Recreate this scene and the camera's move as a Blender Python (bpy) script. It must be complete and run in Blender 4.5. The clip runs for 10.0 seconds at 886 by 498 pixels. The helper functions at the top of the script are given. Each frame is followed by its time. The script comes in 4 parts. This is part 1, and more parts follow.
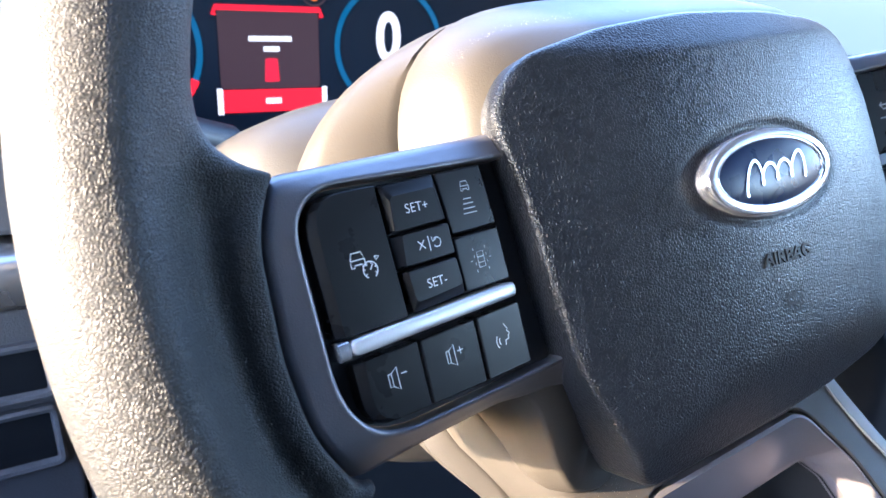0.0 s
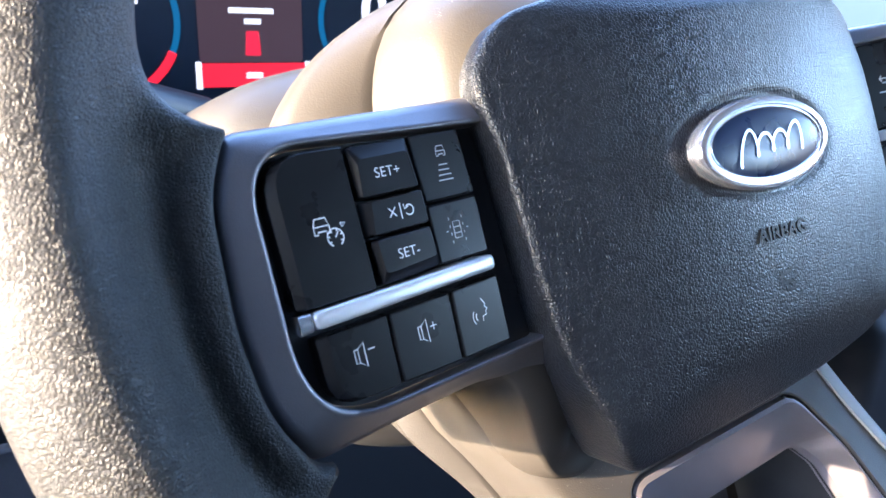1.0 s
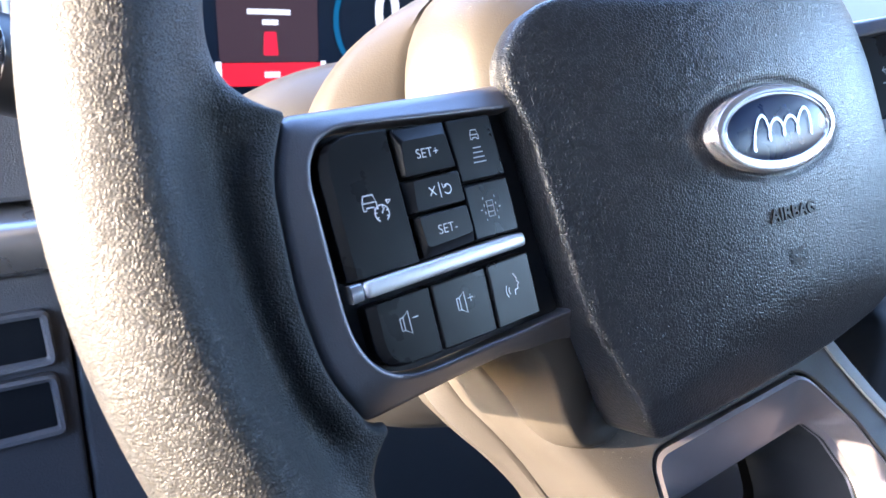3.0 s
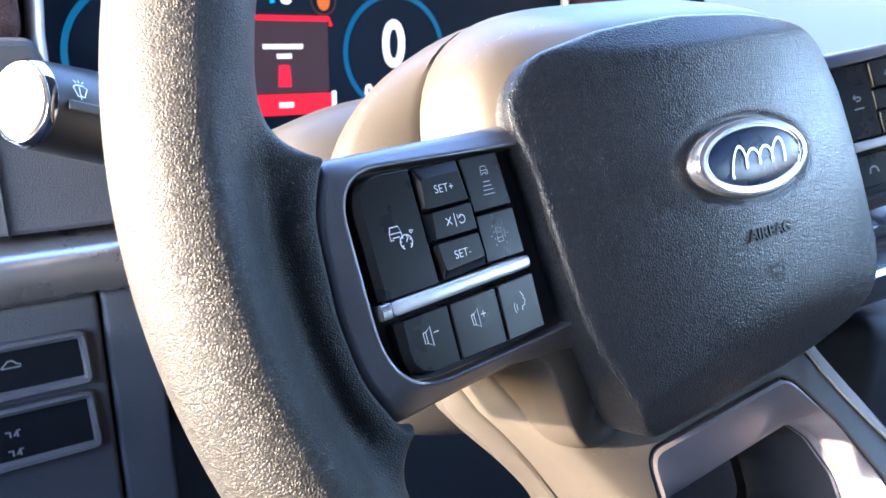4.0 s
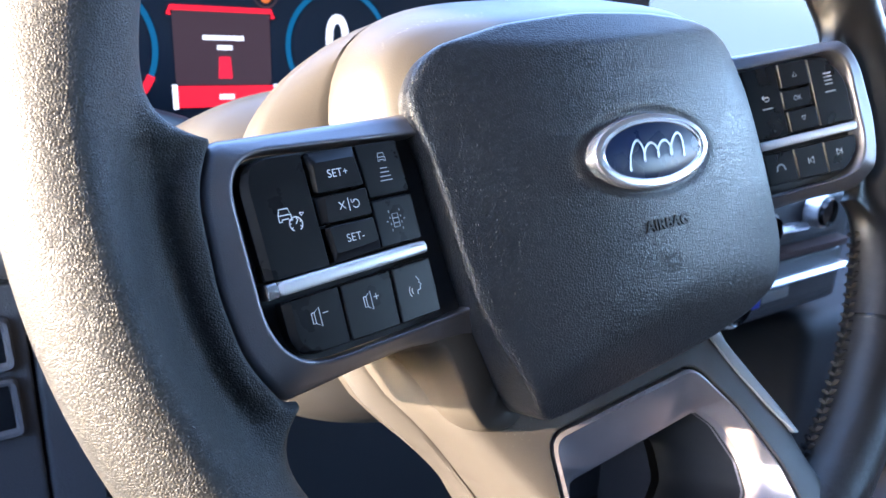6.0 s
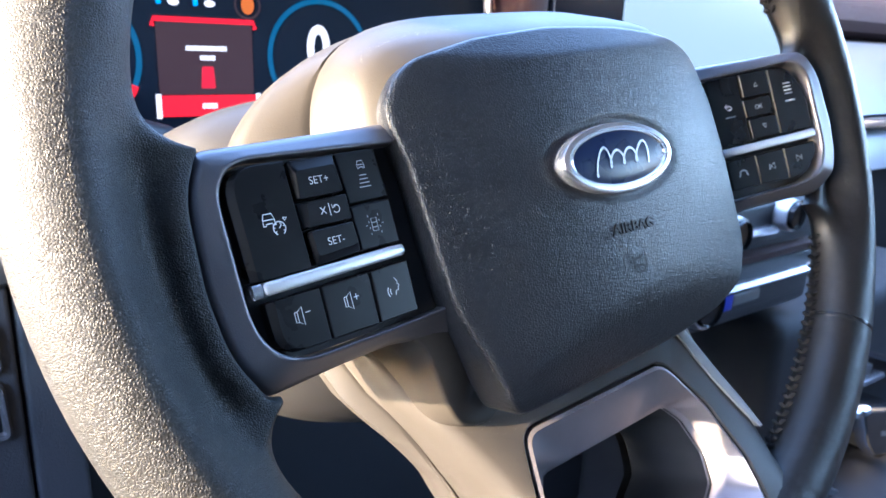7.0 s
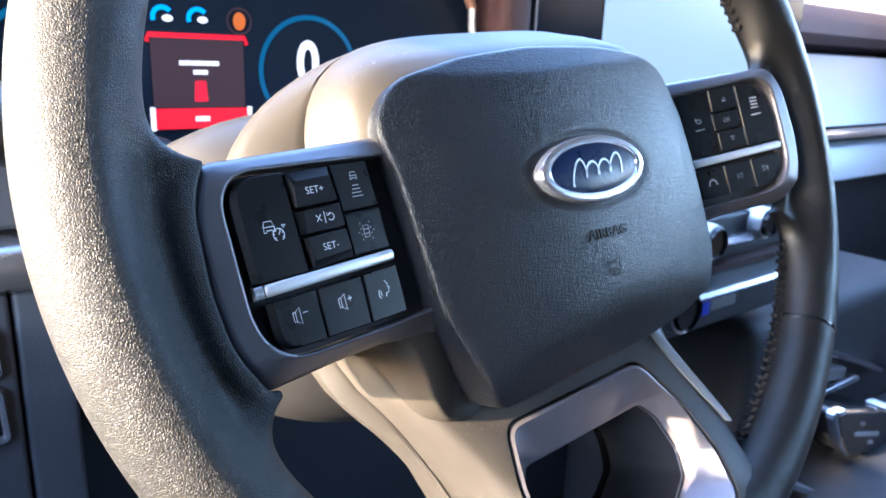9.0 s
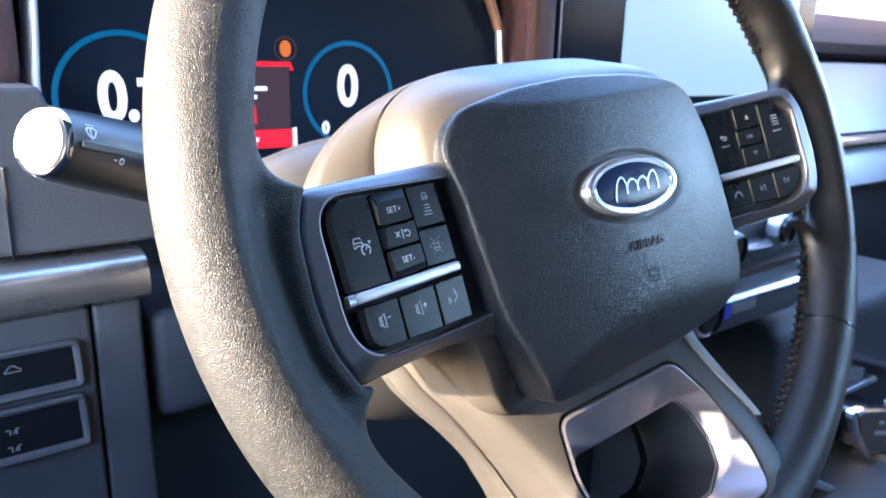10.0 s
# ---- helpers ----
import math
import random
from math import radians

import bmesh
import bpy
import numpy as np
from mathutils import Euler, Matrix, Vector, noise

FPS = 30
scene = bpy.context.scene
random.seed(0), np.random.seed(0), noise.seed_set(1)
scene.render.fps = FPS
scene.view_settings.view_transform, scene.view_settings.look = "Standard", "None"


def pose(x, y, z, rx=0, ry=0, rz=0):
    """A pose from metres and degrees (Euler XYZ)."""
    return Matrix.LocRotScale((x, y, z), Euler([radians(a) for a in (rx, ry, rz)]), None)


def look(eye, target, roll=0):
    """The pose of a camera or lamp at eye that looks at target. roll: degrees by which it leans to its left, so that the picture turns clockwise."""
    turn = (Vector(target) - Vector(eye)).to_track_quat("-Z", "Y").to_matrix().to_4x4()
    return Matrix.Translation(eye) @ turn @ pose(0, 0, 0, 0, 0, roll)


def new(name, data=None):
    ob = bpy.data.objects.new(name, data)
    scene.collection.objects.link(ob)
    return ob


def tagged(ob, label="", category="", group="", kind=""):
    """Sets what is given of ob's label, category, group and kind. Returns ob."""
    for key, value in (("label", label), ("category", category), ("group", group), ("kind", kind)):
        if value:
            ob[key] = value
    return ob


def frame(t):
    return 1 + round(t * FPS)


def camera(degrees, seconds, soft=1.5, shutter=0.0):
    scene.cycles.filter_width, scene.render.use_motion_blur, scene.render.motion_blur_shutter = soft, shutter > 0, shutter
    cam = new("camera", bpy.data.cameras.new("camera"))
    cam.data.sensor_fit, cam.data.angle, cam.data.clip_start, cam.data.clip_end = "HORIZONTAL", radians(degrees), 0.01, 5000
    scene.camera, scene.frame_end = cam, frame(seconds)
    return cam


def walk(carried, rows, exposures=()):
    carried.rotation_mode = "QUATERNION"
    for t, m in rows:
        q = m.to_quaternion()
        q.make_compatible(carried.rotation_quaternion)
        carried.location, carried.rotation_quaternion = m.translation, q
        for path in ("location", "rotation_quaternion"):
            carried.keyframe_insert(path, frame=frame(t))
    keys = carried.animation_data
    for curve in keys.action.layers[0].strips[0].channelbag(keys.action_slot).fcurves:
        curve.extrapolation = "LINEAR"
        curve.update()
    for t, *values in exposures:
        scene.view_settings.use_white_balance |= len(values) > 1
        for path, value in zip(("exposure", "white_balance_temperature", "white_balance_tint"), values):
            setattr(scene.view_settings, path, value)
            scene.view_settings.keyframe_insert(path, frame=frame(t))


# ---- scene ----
cam = camera(63.30, 10.0)
cam.data.dof.use_dof = True
cam.data.dof.focus_distance = 0.200
cam.data.dof.aperture_fstop = 28.0
PATH = [
    (0, (-0.19371, -0.14216, 0.83666), (0.31769, 0.66280, 0.53585), 1.483),
    (0.5, (-0.18617, -0.13730, 0.83308), (0.33219, 0.66120, 0.52698), 1.767),
    (1, (-0.18482, -0.13655, 0.82919), (0.33322, 0.65830, 0.51321), 2.145),
    (1.5, (-0.19099, -0.13708, 0.82831), (0.32915, 0.65602, 0.51137), 2.359),
    (2, (-0.19569, -0.13469, 0.82722), (0.32613, 0.65549, 0.50581), 2.460),
    (2.5, (-0.19423, -0.13542, 0.82371), (0.32575, 0.65646, 0.50350), 2.286),
    (4, (-0.21397, -0.15917, 0.83571), (0.30579, 0.64400, 0.54457), 0.716),
    (4.5, (-0.21507, -0.15498, 0.83779), (0.30923, 0.64434, 0.54421), 1.094),
    (5, (-0.21313, -0.16052, 0.84144), (0.31891, 0.63356, 0.54754), 1.579),
    (5.5, (-0.19883, -0.16781, 0.83251), (0.34334, 0.61942, 0.53872), 2.052),
    (7, (-0.20447, -0.18641, 0.83523), (0.36979, 0.58344, 0.55674), 2.187),
    (7.5, (-0.20664, -0.18615, 0.83497), (0.37340, 0.57929, 0.55629), 2.430),
    (8, (-0.20484, -0.18716, 0.83217), (0.37863, 0.57819, 0.56051), 2.297),
    (8.5, (-0.21524, -0.19114, 0.83886), (0.37167, 0.57444, 0.57536), 2.109),
    (9, (-0.21449, -0.19923, 0.83815), (0.37742, 0.56218, 0.57375), 2.253),
    (9.5, (-0.22936, -0.20373, 0.83621), (0.36628, 0.55873, 0.58349), 1.506),
    (10, (-0.24729, -0.21052, 0.84641), (0.33487, 0.56231, 0.59377), 1.207),
]
walk(cam, [(t, look(eye, target, roll)) for t, eye, target, roll in PATH], [(0, 5.20, 5440, 17), (3, 5.16, 5510, 18), (6, 5.12, 5450, 17), (10, 5.02, 5370, 16)])

# ---------- light ----------
world = bpy.data.worlds.new("sky_world")
scene.world = world
world.use_nodes = True
wt = world.node_tree
sky = wt.nodes.new("ShaderNodeTexSky")
sky.sky_type = "NISHITA"
sky.sun_disc = False
SUN_FROM = Vector((-0.9532, 0.1308, 0.2725)).normalized()
sky.sun_elevation = math.asin(SUN_FROM.z)
sky.sun_rotation = math.atan2(SUN_FROM.x, SUN_FROM.y)
wt.nodes["Background"].inputs["Strength"].default_value = 0.15
wt.links.new(sky.outputs[0], wt.nodes["Background"].inputs["Color"])
sun_data = bpy.data.lights.new("sun", "SUN")
sun_data.energy, sun_data.angle, sun_data.color = 1.66, radians(0.6), (1.0, 0.74, 0.42)
sun = new("sun", sun_data)
sun.matrix_world = look(SUN_FROM * 4, (0, 0, 0))


# ---------- materials ----------
def material(name, colour, rough=0.5, metal=0.0, grain=0.0, grain_scale=900.0, kind="noise", spot=0.15, spot_scale=30.0, coat=0.0, emit=None, strength=0.0, spec=0.5, fold=0.0, fold_scale=110.0):
    """Colour with slow and fine variation, roughness variation, a fine relief of the given depth in metres and slow folds under it."""
    m = bpy.data.materials.new(name)
    m.use_nodes = True
    t = m.node_tree
    b = t.nodes["Principled BSDF"]
    b.inputs["Metallic"].default_value = metal
    b.inputs["Roughness"].default_value = rough
    b.inputs["Specular IOR Level"].default_value = spec
    b.inputs["Coat Weight"].default_value = coat
    b.inputs["Coat Roughness"].default_value = 0.08
    co = t.nodes.new("ShaderNodeTexCoord")
    if emit:
        b.inputs["Emission Color"].default_value = (*emit, 1)
        b.inputs["Emission Strength"].default_value = strength
        b.inputs["Base Color"].default_value = (*colour, 1)
        return m
    slow = t.nodes.new("ShaderNodeTexNoise")
    slow.inputs["Scale"].default_value = spot_scale
    slow.inputs["Detail"].default_value = 6
    t.links.new(co.outputs["Object"], slow.inputs["Vector"])
    ramp = t.nodes.new("ShaderNodeMix")
    ramp.data_type = "RGBA"
    ramp.inputs[6].default_value = (*[c * (1 - spot) for c in colour], 1)
    ramp.inputs[7].default_value = (*[min(1, c * (1 + spot)) for c in colour], 1)
    t.links.new(slow.outputs["Fac"], ramp.inputs[0])
    t.links.new(ramp.outputs[2], b.inputs["Base Color"])
    rr = t.nodes.new("ShaderNodeMapRange")
    rr.inputs["To Min"].default_value = max(0.02, rough - 0.08)
    rr.inputs["To Max"].default_value = min(1, rough + 0.08)
    t.links.new(slow.outputs["Fac"], rr.inputs["Value"])
    t.links.new(rr.outputs[0], b.inputs["Roughness"])
    if grain:
        if kind == "leather":
            # rounded pebbles parted by creases, drawn out unevenly
            warp = t.nodes.new("ShaderNodeTexNoise")
            warp.inputs["Scale"].default_value = grain_scale * 0.30
            warp.inputs["Detail"].default_value = 2
            t.links.new(co.outputs["Object"], warp.inputs["Vector"])
            push = t.nodes.new("ShaderNodeVectorMath")
            push.operation = "MULTIPLY_ADD"
            push.inputs[1].default_value = (0.9 / grain_scale,) * 3
            t.links.new(warp.outputs["Color"], push.inputs[0])
            t.links.new(co.outputs["Object"], push.inputs[2])
            cells = []
            for feature in ("F1", "F2"):
                tex = t.nodes.new("ShaderNodeTexVoronoi")
                tex.feature = feature
                tex.inputs["Scale"].default_value = grain_scale
                t.links.new(push.outputs[0], tex.inputs["Vector"])
                cells.append(tex)
            gap = t.nodes.new("ShaderNodeMath")
            gap.operation = "SUBTRACT"
            t.links.new(cells[1].outputs["Distance"], gap.inputs[0])
            t.links.new(cells[0].outputs["Distance"], gap.inputs[1])
            inv = t.nodes.new("ShaderNodeMapRange")
            inv.interpolation_type = "SMOOTHERSTEP"
            inv.inputs["From Min"].default_value = -0.05
            inv.inputs["From Max"].default_value = 0.42
            t.links.new(gap.outputs[0], inv.inputs["Value"])
            height = inv.outputs[0]
        else:
            tex = t.nodes.new("ShaderNodeTexNoise")
            tex.inputs["Scale"].default_value = grain_scale
            tex.inputs["Detail"].default_value = 3
            t.links.new(co.outputs["Object"], tex.inputs["Vector"])
            height = tex.outputs["Fac"]
        bump = t.nodes.new("ShaderNodeBump")
        bump.inputs["Strength"].default_value = 1.0
        bump.inputs["Distance"].default_value = grain
        t.links.new(height, bump.inputs["Height"])
        if fold:
            wave = t.nodes.new("ShaderNodeTexNoise")
            wave.inputs["Scale"].default_value = fold_scale
            wave.inputs["Detail"].default_value = 2
            t.links.new(co.outputs["Object"], wave.inputs["Vector"])
            under = t.nodes.new("ShaderNodeBump")
            under.inputs["Distance"].default_value = fold
            t.links.new(wave.outputs["Fac"], under.inputs["Height"])
            t.links.new(under.outputs[0], bump.inputs["Normal"])
        t.links.new(bump.outputs[0], b.inputs["Normal"])
    return m


LEATHER = material("black_leather", (0.0050, 0.0049, 0.0048), 0.57, grain=0.00012, grain_scale=1450, kind="leather", spot_scale=60, spec=0.49, fold=0.0004, fold_scale=130)
SMOOTH_LEATHER = material("smooth_black_leather", (0.0058, 0.0058, 0.0062), 0.36, grain=0.00004, grain_scale=1450, kind="leather", spot_scale=60, spec=0.46, fold=0.0005, fold_scale=110)
CAP = material("grained_black_plastic", (0.0080, 0.0094, 0.0130), 0.34, grain=0.00010, grain_scale=1050, kind="leather", spot_scale=40, spec=0.40)
SATIN = material("satin_grey_plastic", (0.138, 0.135, 0.150), 0.38, metal=0.62, grain=0.00005, grain_scale=2600, spot_scale=50)
SHELL = material("dark_grey_plastic", (0.0400, 0.0359, 0.0310), 0.48, grain=0.00006, grain_scale=1800, spot_scale=30, spec=0.26)
SHROUD = material("grey_column_plastic", (0.0270, 0.0244, 0.0212), 0.52, grain=0.00006, grain_scale=1800, spot_scale=30)
TRIM = material("gunmetal_trim", (0.23, 0.212, 0.232), 0.32, metal=0.65, grain=0.00002, grain_scale=2500, spot_scale=60)
BUTTON = material("matt_black_button", (0.007, 0.007, 0.008), 0.29, grain=0.000012, grain_scale=3000, spot_scale=80, spec=0.20)
BLACKPLASTIC = material("smooth_black_plastic", (0.016, 0.017, 0.02), 0.4, grain=0.00002, grain_scale=2500, spot_scale=40)
FOOTWELL = material("dark_footwell_panel", (0.022, 0.024, 0.030), 0.7, spot_scale=60)
LINER = material("matt_black_liner", (0.012, 0.013, 0.016), 0.7, spot_scale=60)
PIANO = material("gloss_black_plastic", (0.008, 0.009, 0.011), 0.2, spot_scale=60, spec=0.28)
SILVER = material("satin_silver", (0.68, 0.68, 0.70), 0.45, metal=0.7, spot_scale=90, spot=0.06)
BRIGHT = material("bright_silver_decor", (0.20, 0.208, 0.215), 0.35, metal=0.1, spot_scale=14, spot=0.1)
CHROME = material("chrome", (0.85, 0.85, 0.87), 0.1, metal=1.0, spot_scale=60, spot=0.04)
POLISH = material("brushed_bright_trim", (0.5, 0.5, 0.53), 0.24, metal=0.8, spot_scale=25, spot=0.25)
WAVY = material("polished_trim", (0.30, 0.29, 0.29), 0.28, metal=0.9, grain=0.0006, grain_scale=40, spot_scale=25, spot=0.2)
COPPER = material("copper_trim", (0.40, 0.22, 0.15), 0.35, metal=0.7, spot_scale=40)
BLUELABEL = material("blue_print", (0.015, 0.05, 0.55), 0.4, spot=0.05)
ENDCAP = material("satin_end_cap", (0.058, 0.057, 0.055), 0.5, metal=0.3, spot=0.05)
BLUE = material("navy_enamel", (0.003, 0.010, 0.045), 0.28, spot_scale=60, spec=0.3)
ICON = material("white_print", (0.75, 0.76, 0.78), 0.5, spot=0.05)
ICONDIM = material("grey_print", (0.42, 0.43, 0.45), 0.5, spot=0.05)
FAINT = material("dull_grey_print", (0.16, 0.165, 0.175), 0.6, spot=0.05)
THREAD = material("dark_thread", (0.009, 0.009, 0.010), 0.8, spot_scale=200, spec=0.2)
DUST = material("pale_dust", (0.5, 0.46, 0.40), 0.6, spot=0.1)
DASH = material("slate_dash_plastic", (0.036, 0.039, 0.048), 0.55, grain=0.0001, grain_scale=900, kind="leather", spot_scale=12)
BROWN = material("maroon_dash_pad", (0.075, 0.038, 0.036), 0.62, spec=0.25, grain=0.0003, grain_scale=600, kind="leather", spot_scale=12)
CARPET = material("dark_carpet", (0.04, 0.042, 0.05), 0.95, grain=0.002, grain_scale=400, spot_scale=8, spot=0.3)
HEADLINER = material("dark_headliner", (0.09, 0.09, 0.092), 0.95, grain=0.0005, grain_scale=500, spot_scale=6)
SAND = material("pale_sandy_soil", (0.36, 0.30, 0.22), 0.95, spot_scale=0.2, spot=0.25)
ASPHALT = material("dusty_lot", (0.17, 0.155, 0.135), 0.9, grain=0.01, grain_scale=60, spot_scale=1.5, spot=0.25)
GLASSY = material("dark_display_glass", (0.011, 0.017, 0.030), 0.22, spot=0.02, spec=0.07)
SCREEN = material("lit_touchscreen", (0.02, 0.02, 0.02), 0.3, spec=0.1, emit=(0.58, 0.80, 0.92), strength=0.028)
WHITE_LIT = material("lit_white_digit", (0.02, 0.02, 0.02), 0.3, emit=(0.9, 0.9, 0.92), strength=0.049)
RED_LIT = material("lit_red_graphic", (0.02, 0.0, 0.0), 0.3, emit=(0.9, 0.012, 0.03), strength=0.050)
DIMRED_LIT = material("lit_dim_red_graphic", (0.02, 0.0, 0.0), 0.3, emit=(0.5, 0.01, 0.03), strength=0.0660)
BLUE_LIT = material("lit_blue_graphic", (0.0, 0.0, 0.02), 0.3, emit=(0.005, 0.11, 0.21), strength=0.0393)
CYAN_LIT = material("lit_cyan_graphic", (0.0, 0.0, 0.02), 0.3, emit=(0.02, 0.33, 0.75), strength=0.0594)
ORANGE_LIT = material("lit_orange_graphic", (0.02, 0.0, 0.0), 0.3, emit=(0.5, 0.12, 0.02), strength=0.0528)
PANEL_LIT = material("lit_grey_panel", (0.01, 0.01, 0.01), 0.3, emit=(0.034, 0.016, 0.022), strength=0.0528)


# ---------- building helpers ----------
def mesh_of(name, bm, mat, sharp=38):
    bmesh.ops.recalc_face_normals(bm, faces=bm.faces)
    for f in bm.faces:
        f.smooth = len(f.verts) < 9
    lim = radians(sharp)
    for e in bm.edges:
        if len(e.link_faces) == 2 and e.calc_face_angle(0) > lim:
            e.smooth = False
    me = bpy.data.meshes.new(name)
    bm.to_mesh(me)
    bm.free()
    me.materials.append(mat)
    return me


def part(name, bm, mat, parent, label="", sharp=38):
    ob = new(name, mesh_of(name, bm, mat, sharp))
    ob.parent = parent
    if label:
        ob["label"] = label
    return ob


def thing(name, label, category, at=None, group=""):
    ob = new(name)
    ob.empty_display_size = 0.02
    ob.matrix_world = at if at is not None else Matrix()
    return tagged(ob, label, category, group)


def structure(name, bm, mat, label, sharp=38):
    return tagged(new(name, mesh_of(name, bm, mat, sharp)), label, kind="structure")


def rounded(pts, radius, steps=5):
    """A polygon with its corners rounded; radius: one number or one for each corner."""
    out, n = [], len(pts)
    for i, p in enumerate(pts):
        p, a, b = Vector(p), Vector(pts[i - 1]), Vector(pts[(i + 1) % n])
        r = radius[i] if isinstance(radius, (list, tuple)) else radius
        u, v = (a - p), (b - p)
        half = u.angle(v) / 2
        cut = min(r / math.tan(half), 0.48 * u.length, 0.48 * v.length)
        if cut < 1e-6:
            out.append(tuple(p))
            continue
        p0, p1 = p + u.normalized() * cut, p + v.normalized() * cut
        for k in range(steps + 1):
            s = k / steps
            q = p0.lerp(p, s).lerp(p.lerp(p1, s), s)
            out.append((q.x, q.y))
    return out


def add_loft(bm, rings, cap=(True, True), closed=True):
    """Joins rings of equally many 3D points; caps the first and the last ring."""
    rows = [[bm.verts.new(p) for p in r] for r in rings]
    n = len(rows[0])
    for a, b in zip(rows, rows[1:]):
        for i in range(n if closed else n - 1):
            j = (i + 1) % n
            bm.faces.new((a[i], a[j], b[j], b[i]))
    if cap[0]:
        bm.faces.new(rows[0][::-1])
    if cap[1]:
        bm.faces.new(rows[-1])
    return rows


def shrink(pts, d):
    """The polygon's points moved inwards by d (counterclockwise or clockwise)."""
    n = len(pts)
    area = sum(pts[i - 1][0] * pts[i][1] - pts[i][0] * pts[i - 1][1] for i in range(n))
    sign = 1 if area > 0 else -1
    out = []
    for i in range(n):
        a, p, b = Vector(pts[i - 1]), Vector(pts[i]), Vector(pts[(i + 1) % n])
        e, f = (p - a), (b - p)
        if e.length < 1e-9 or f.length < 1e-9:
            out.append(tuple(p))
            continue
        m = Vector((-e.y, e.x)).normalized() + Vector((-f.y, f.x)).normalized()
        if m.length < 1e-6:
            out.append(tuple(p))
            continue
        m = m.normalized()
        k = max(0.5, m.dot(Vector((-f.y, f.x)).normalized()))
        q = p + m * (sign * d / k)
        out.append((q.x, q.y))
    return out


def key(outline, radius, low, high, edge, lift):
    """A push button: a plate whose corners stay clean where its upper edge is chamfered."""
    def ring(d, z):
        r = [max(0.00012, q - d) for q in radius] if isinstance(radius, (list, tuple)) else max(0.00012, radius - d)
        return [(x, y, z + lift(x, y)) for x, y in rounded(shrink(outline, d), r, 4)]
    bm = bmesh.new()
    add_loft(bm, [ring(0, low), ring(0, high - edge), ring(edge * 0.3, high - edge * 0.35), ring(edge, high)])
    return bm


def slab(pts, low, high, edge=0.0006, lift=None, bm=None):
    """A plate of that outline with rounded upper edges; lift(x, y) adds to the height."""
    bm = bm or bmesh.new()
    f = lift or (lambda x, y: 0.0)
    put = lambda q, z: [(x, y, z + f(x, y)) for x, y in q]
    s1, s2 = shrink(pts, edge * 0.35), shrink(pts, edge)
    add_loft(bm, [put(pts, low), put(pts, high - edge), put(s1, high - edge * 0.3), put(s2, high)])
    return bm


def extrude_x(profile, x0, x1, edge=0.0):
    """A bar along x with the given (y, z) profile."""
    bm = bmesh.new()
    add_loft(bm, [[(x0, y, z) for y, z in profile], [(x1, y, z) for y, z in profile]])
    if edge:
        bmesh.ops.bevel(bm, geom=list(bm.edges), offset=edge, segments=3, profile=0.6, affect="EDGES")
    return bm


def box(x0, x1, y0, y1, z0, z1, edge=0.0, bm=None):
    bm = bm or bmesh.new()
    made = bmesh.ops.create_cube(bm, size=1)["verts"]
    for v in made:
        v.co = ((x0 + x1) / 2 + v.co.x * (x1 - x0), (y0 + y1) / 2 + v.co.y * (y1 - y0), (z0 + z1) / 2 + v.co.z * (z1 - z0))
    if edge:
        es = {e for v in made for e in v.link_edges}
        bmesh.ops.bevel(bm, geom=list(es), offset=edge, segments=3, profile=0.6, affect="EDGES")
    return bm


def strokes(lines, width, place, bm=None):
    """Flat raised lines: each a list of 2D points; place(x, y) gives the 3D point on the surface."""
    bm = bm or bmesh.new()
    for line in lines:
        pts = [Vector(p) for p in line]
        left, right = [], []
        for i, p in enumerate(pts):
            d = (pts[min(i + 1, len(pts) - 1)] - pts[max(i - 1, 0)])
            d = d.normalized() if d.length > 1e-9 else Vector((1, 0))
            s = Vector((-d.y, d.x)) * width / 2
            left.append(bm.verts.new(place(*(p + s))))
            right.append(bm.verts.new(place(*(p - s))))
        for i in range(len(pts) - 1):
            bm.faces.new((left[i], right[i], right[i + 1], left[i + 1]))
    return bm


def arc(cx, cy, r, a0, a1, n=14, ry=None):
    ry = ry or r
    return [(cx + r * math.cos(radians(a0 + (a1 - a0) * k / n)), cy + ry * math.sin(radians(a0 + (a1 - a0) * k / n))) for k in range(n + 1)]


def letters(text, size, place, depth=0.0, width_scale=1.0, bold=0.0):
    """The text in the built-in font, centred, laid on a surface by place(x, y, z)."""
    cu = bpy.data.curves.new("text", "FONT")
    cu.body, cu.size, cu.align_x, cu.align_y, cu.extrude, cu.offset = text, size, "CENTER", "CENTER", depth, bold
    ob = new("text", cu)
    me = bpy.data.meshes.new_from_object(ob.evaluated_get(bpy.context.evaluated_depsgraph_get()))
    bpy.data.objects.remove(ob)
    bm = bmesh.new()
    bm.from_mesh(me)
    bpy.data.meshes.remove(me)
    for v in bm.verts:
        v.co = place(v.co.x * width_scale, v.co.y, v.co.z)
    return bm


def smooth(a, b, x):
    s = min(1.0, max(0.0, (x - a) / (b - a)))
    return s * s * (3 - 2 * s)


# ---------- steering wheel ----------
WHEEL = Matrix(((0.99619, -0.08716, 0), (0.08716, 0.99619, 0), (0, 0, 1))).to_4x4()
TILTED = Matrix.Translation((0, 0, 0.8)) @ Matrix.Rotation(radians(90 - 20.97), 4, "X") @ WHEEL
wheel = thing("steering_wheel", "black leather steering wheel with grey spokes, turned slightly, on its column", "steering wheel", TILTED)
R, RA, RB, RK = 0.1771, 0.0159, 0.0185, 0.0088


def packn(x):
    """Height of the switch faces, which lean outwards."""
    if x > 0:
        return 0.0021 + 0.1327 * (x - 0.1378) + 0.003 + 0.13 * (x - 0.085)
    return 0.0021 + 0.1327 * (-x - 0.1378)


RISE = 0.0042  # the turned wheel's far spoke sits this much higher


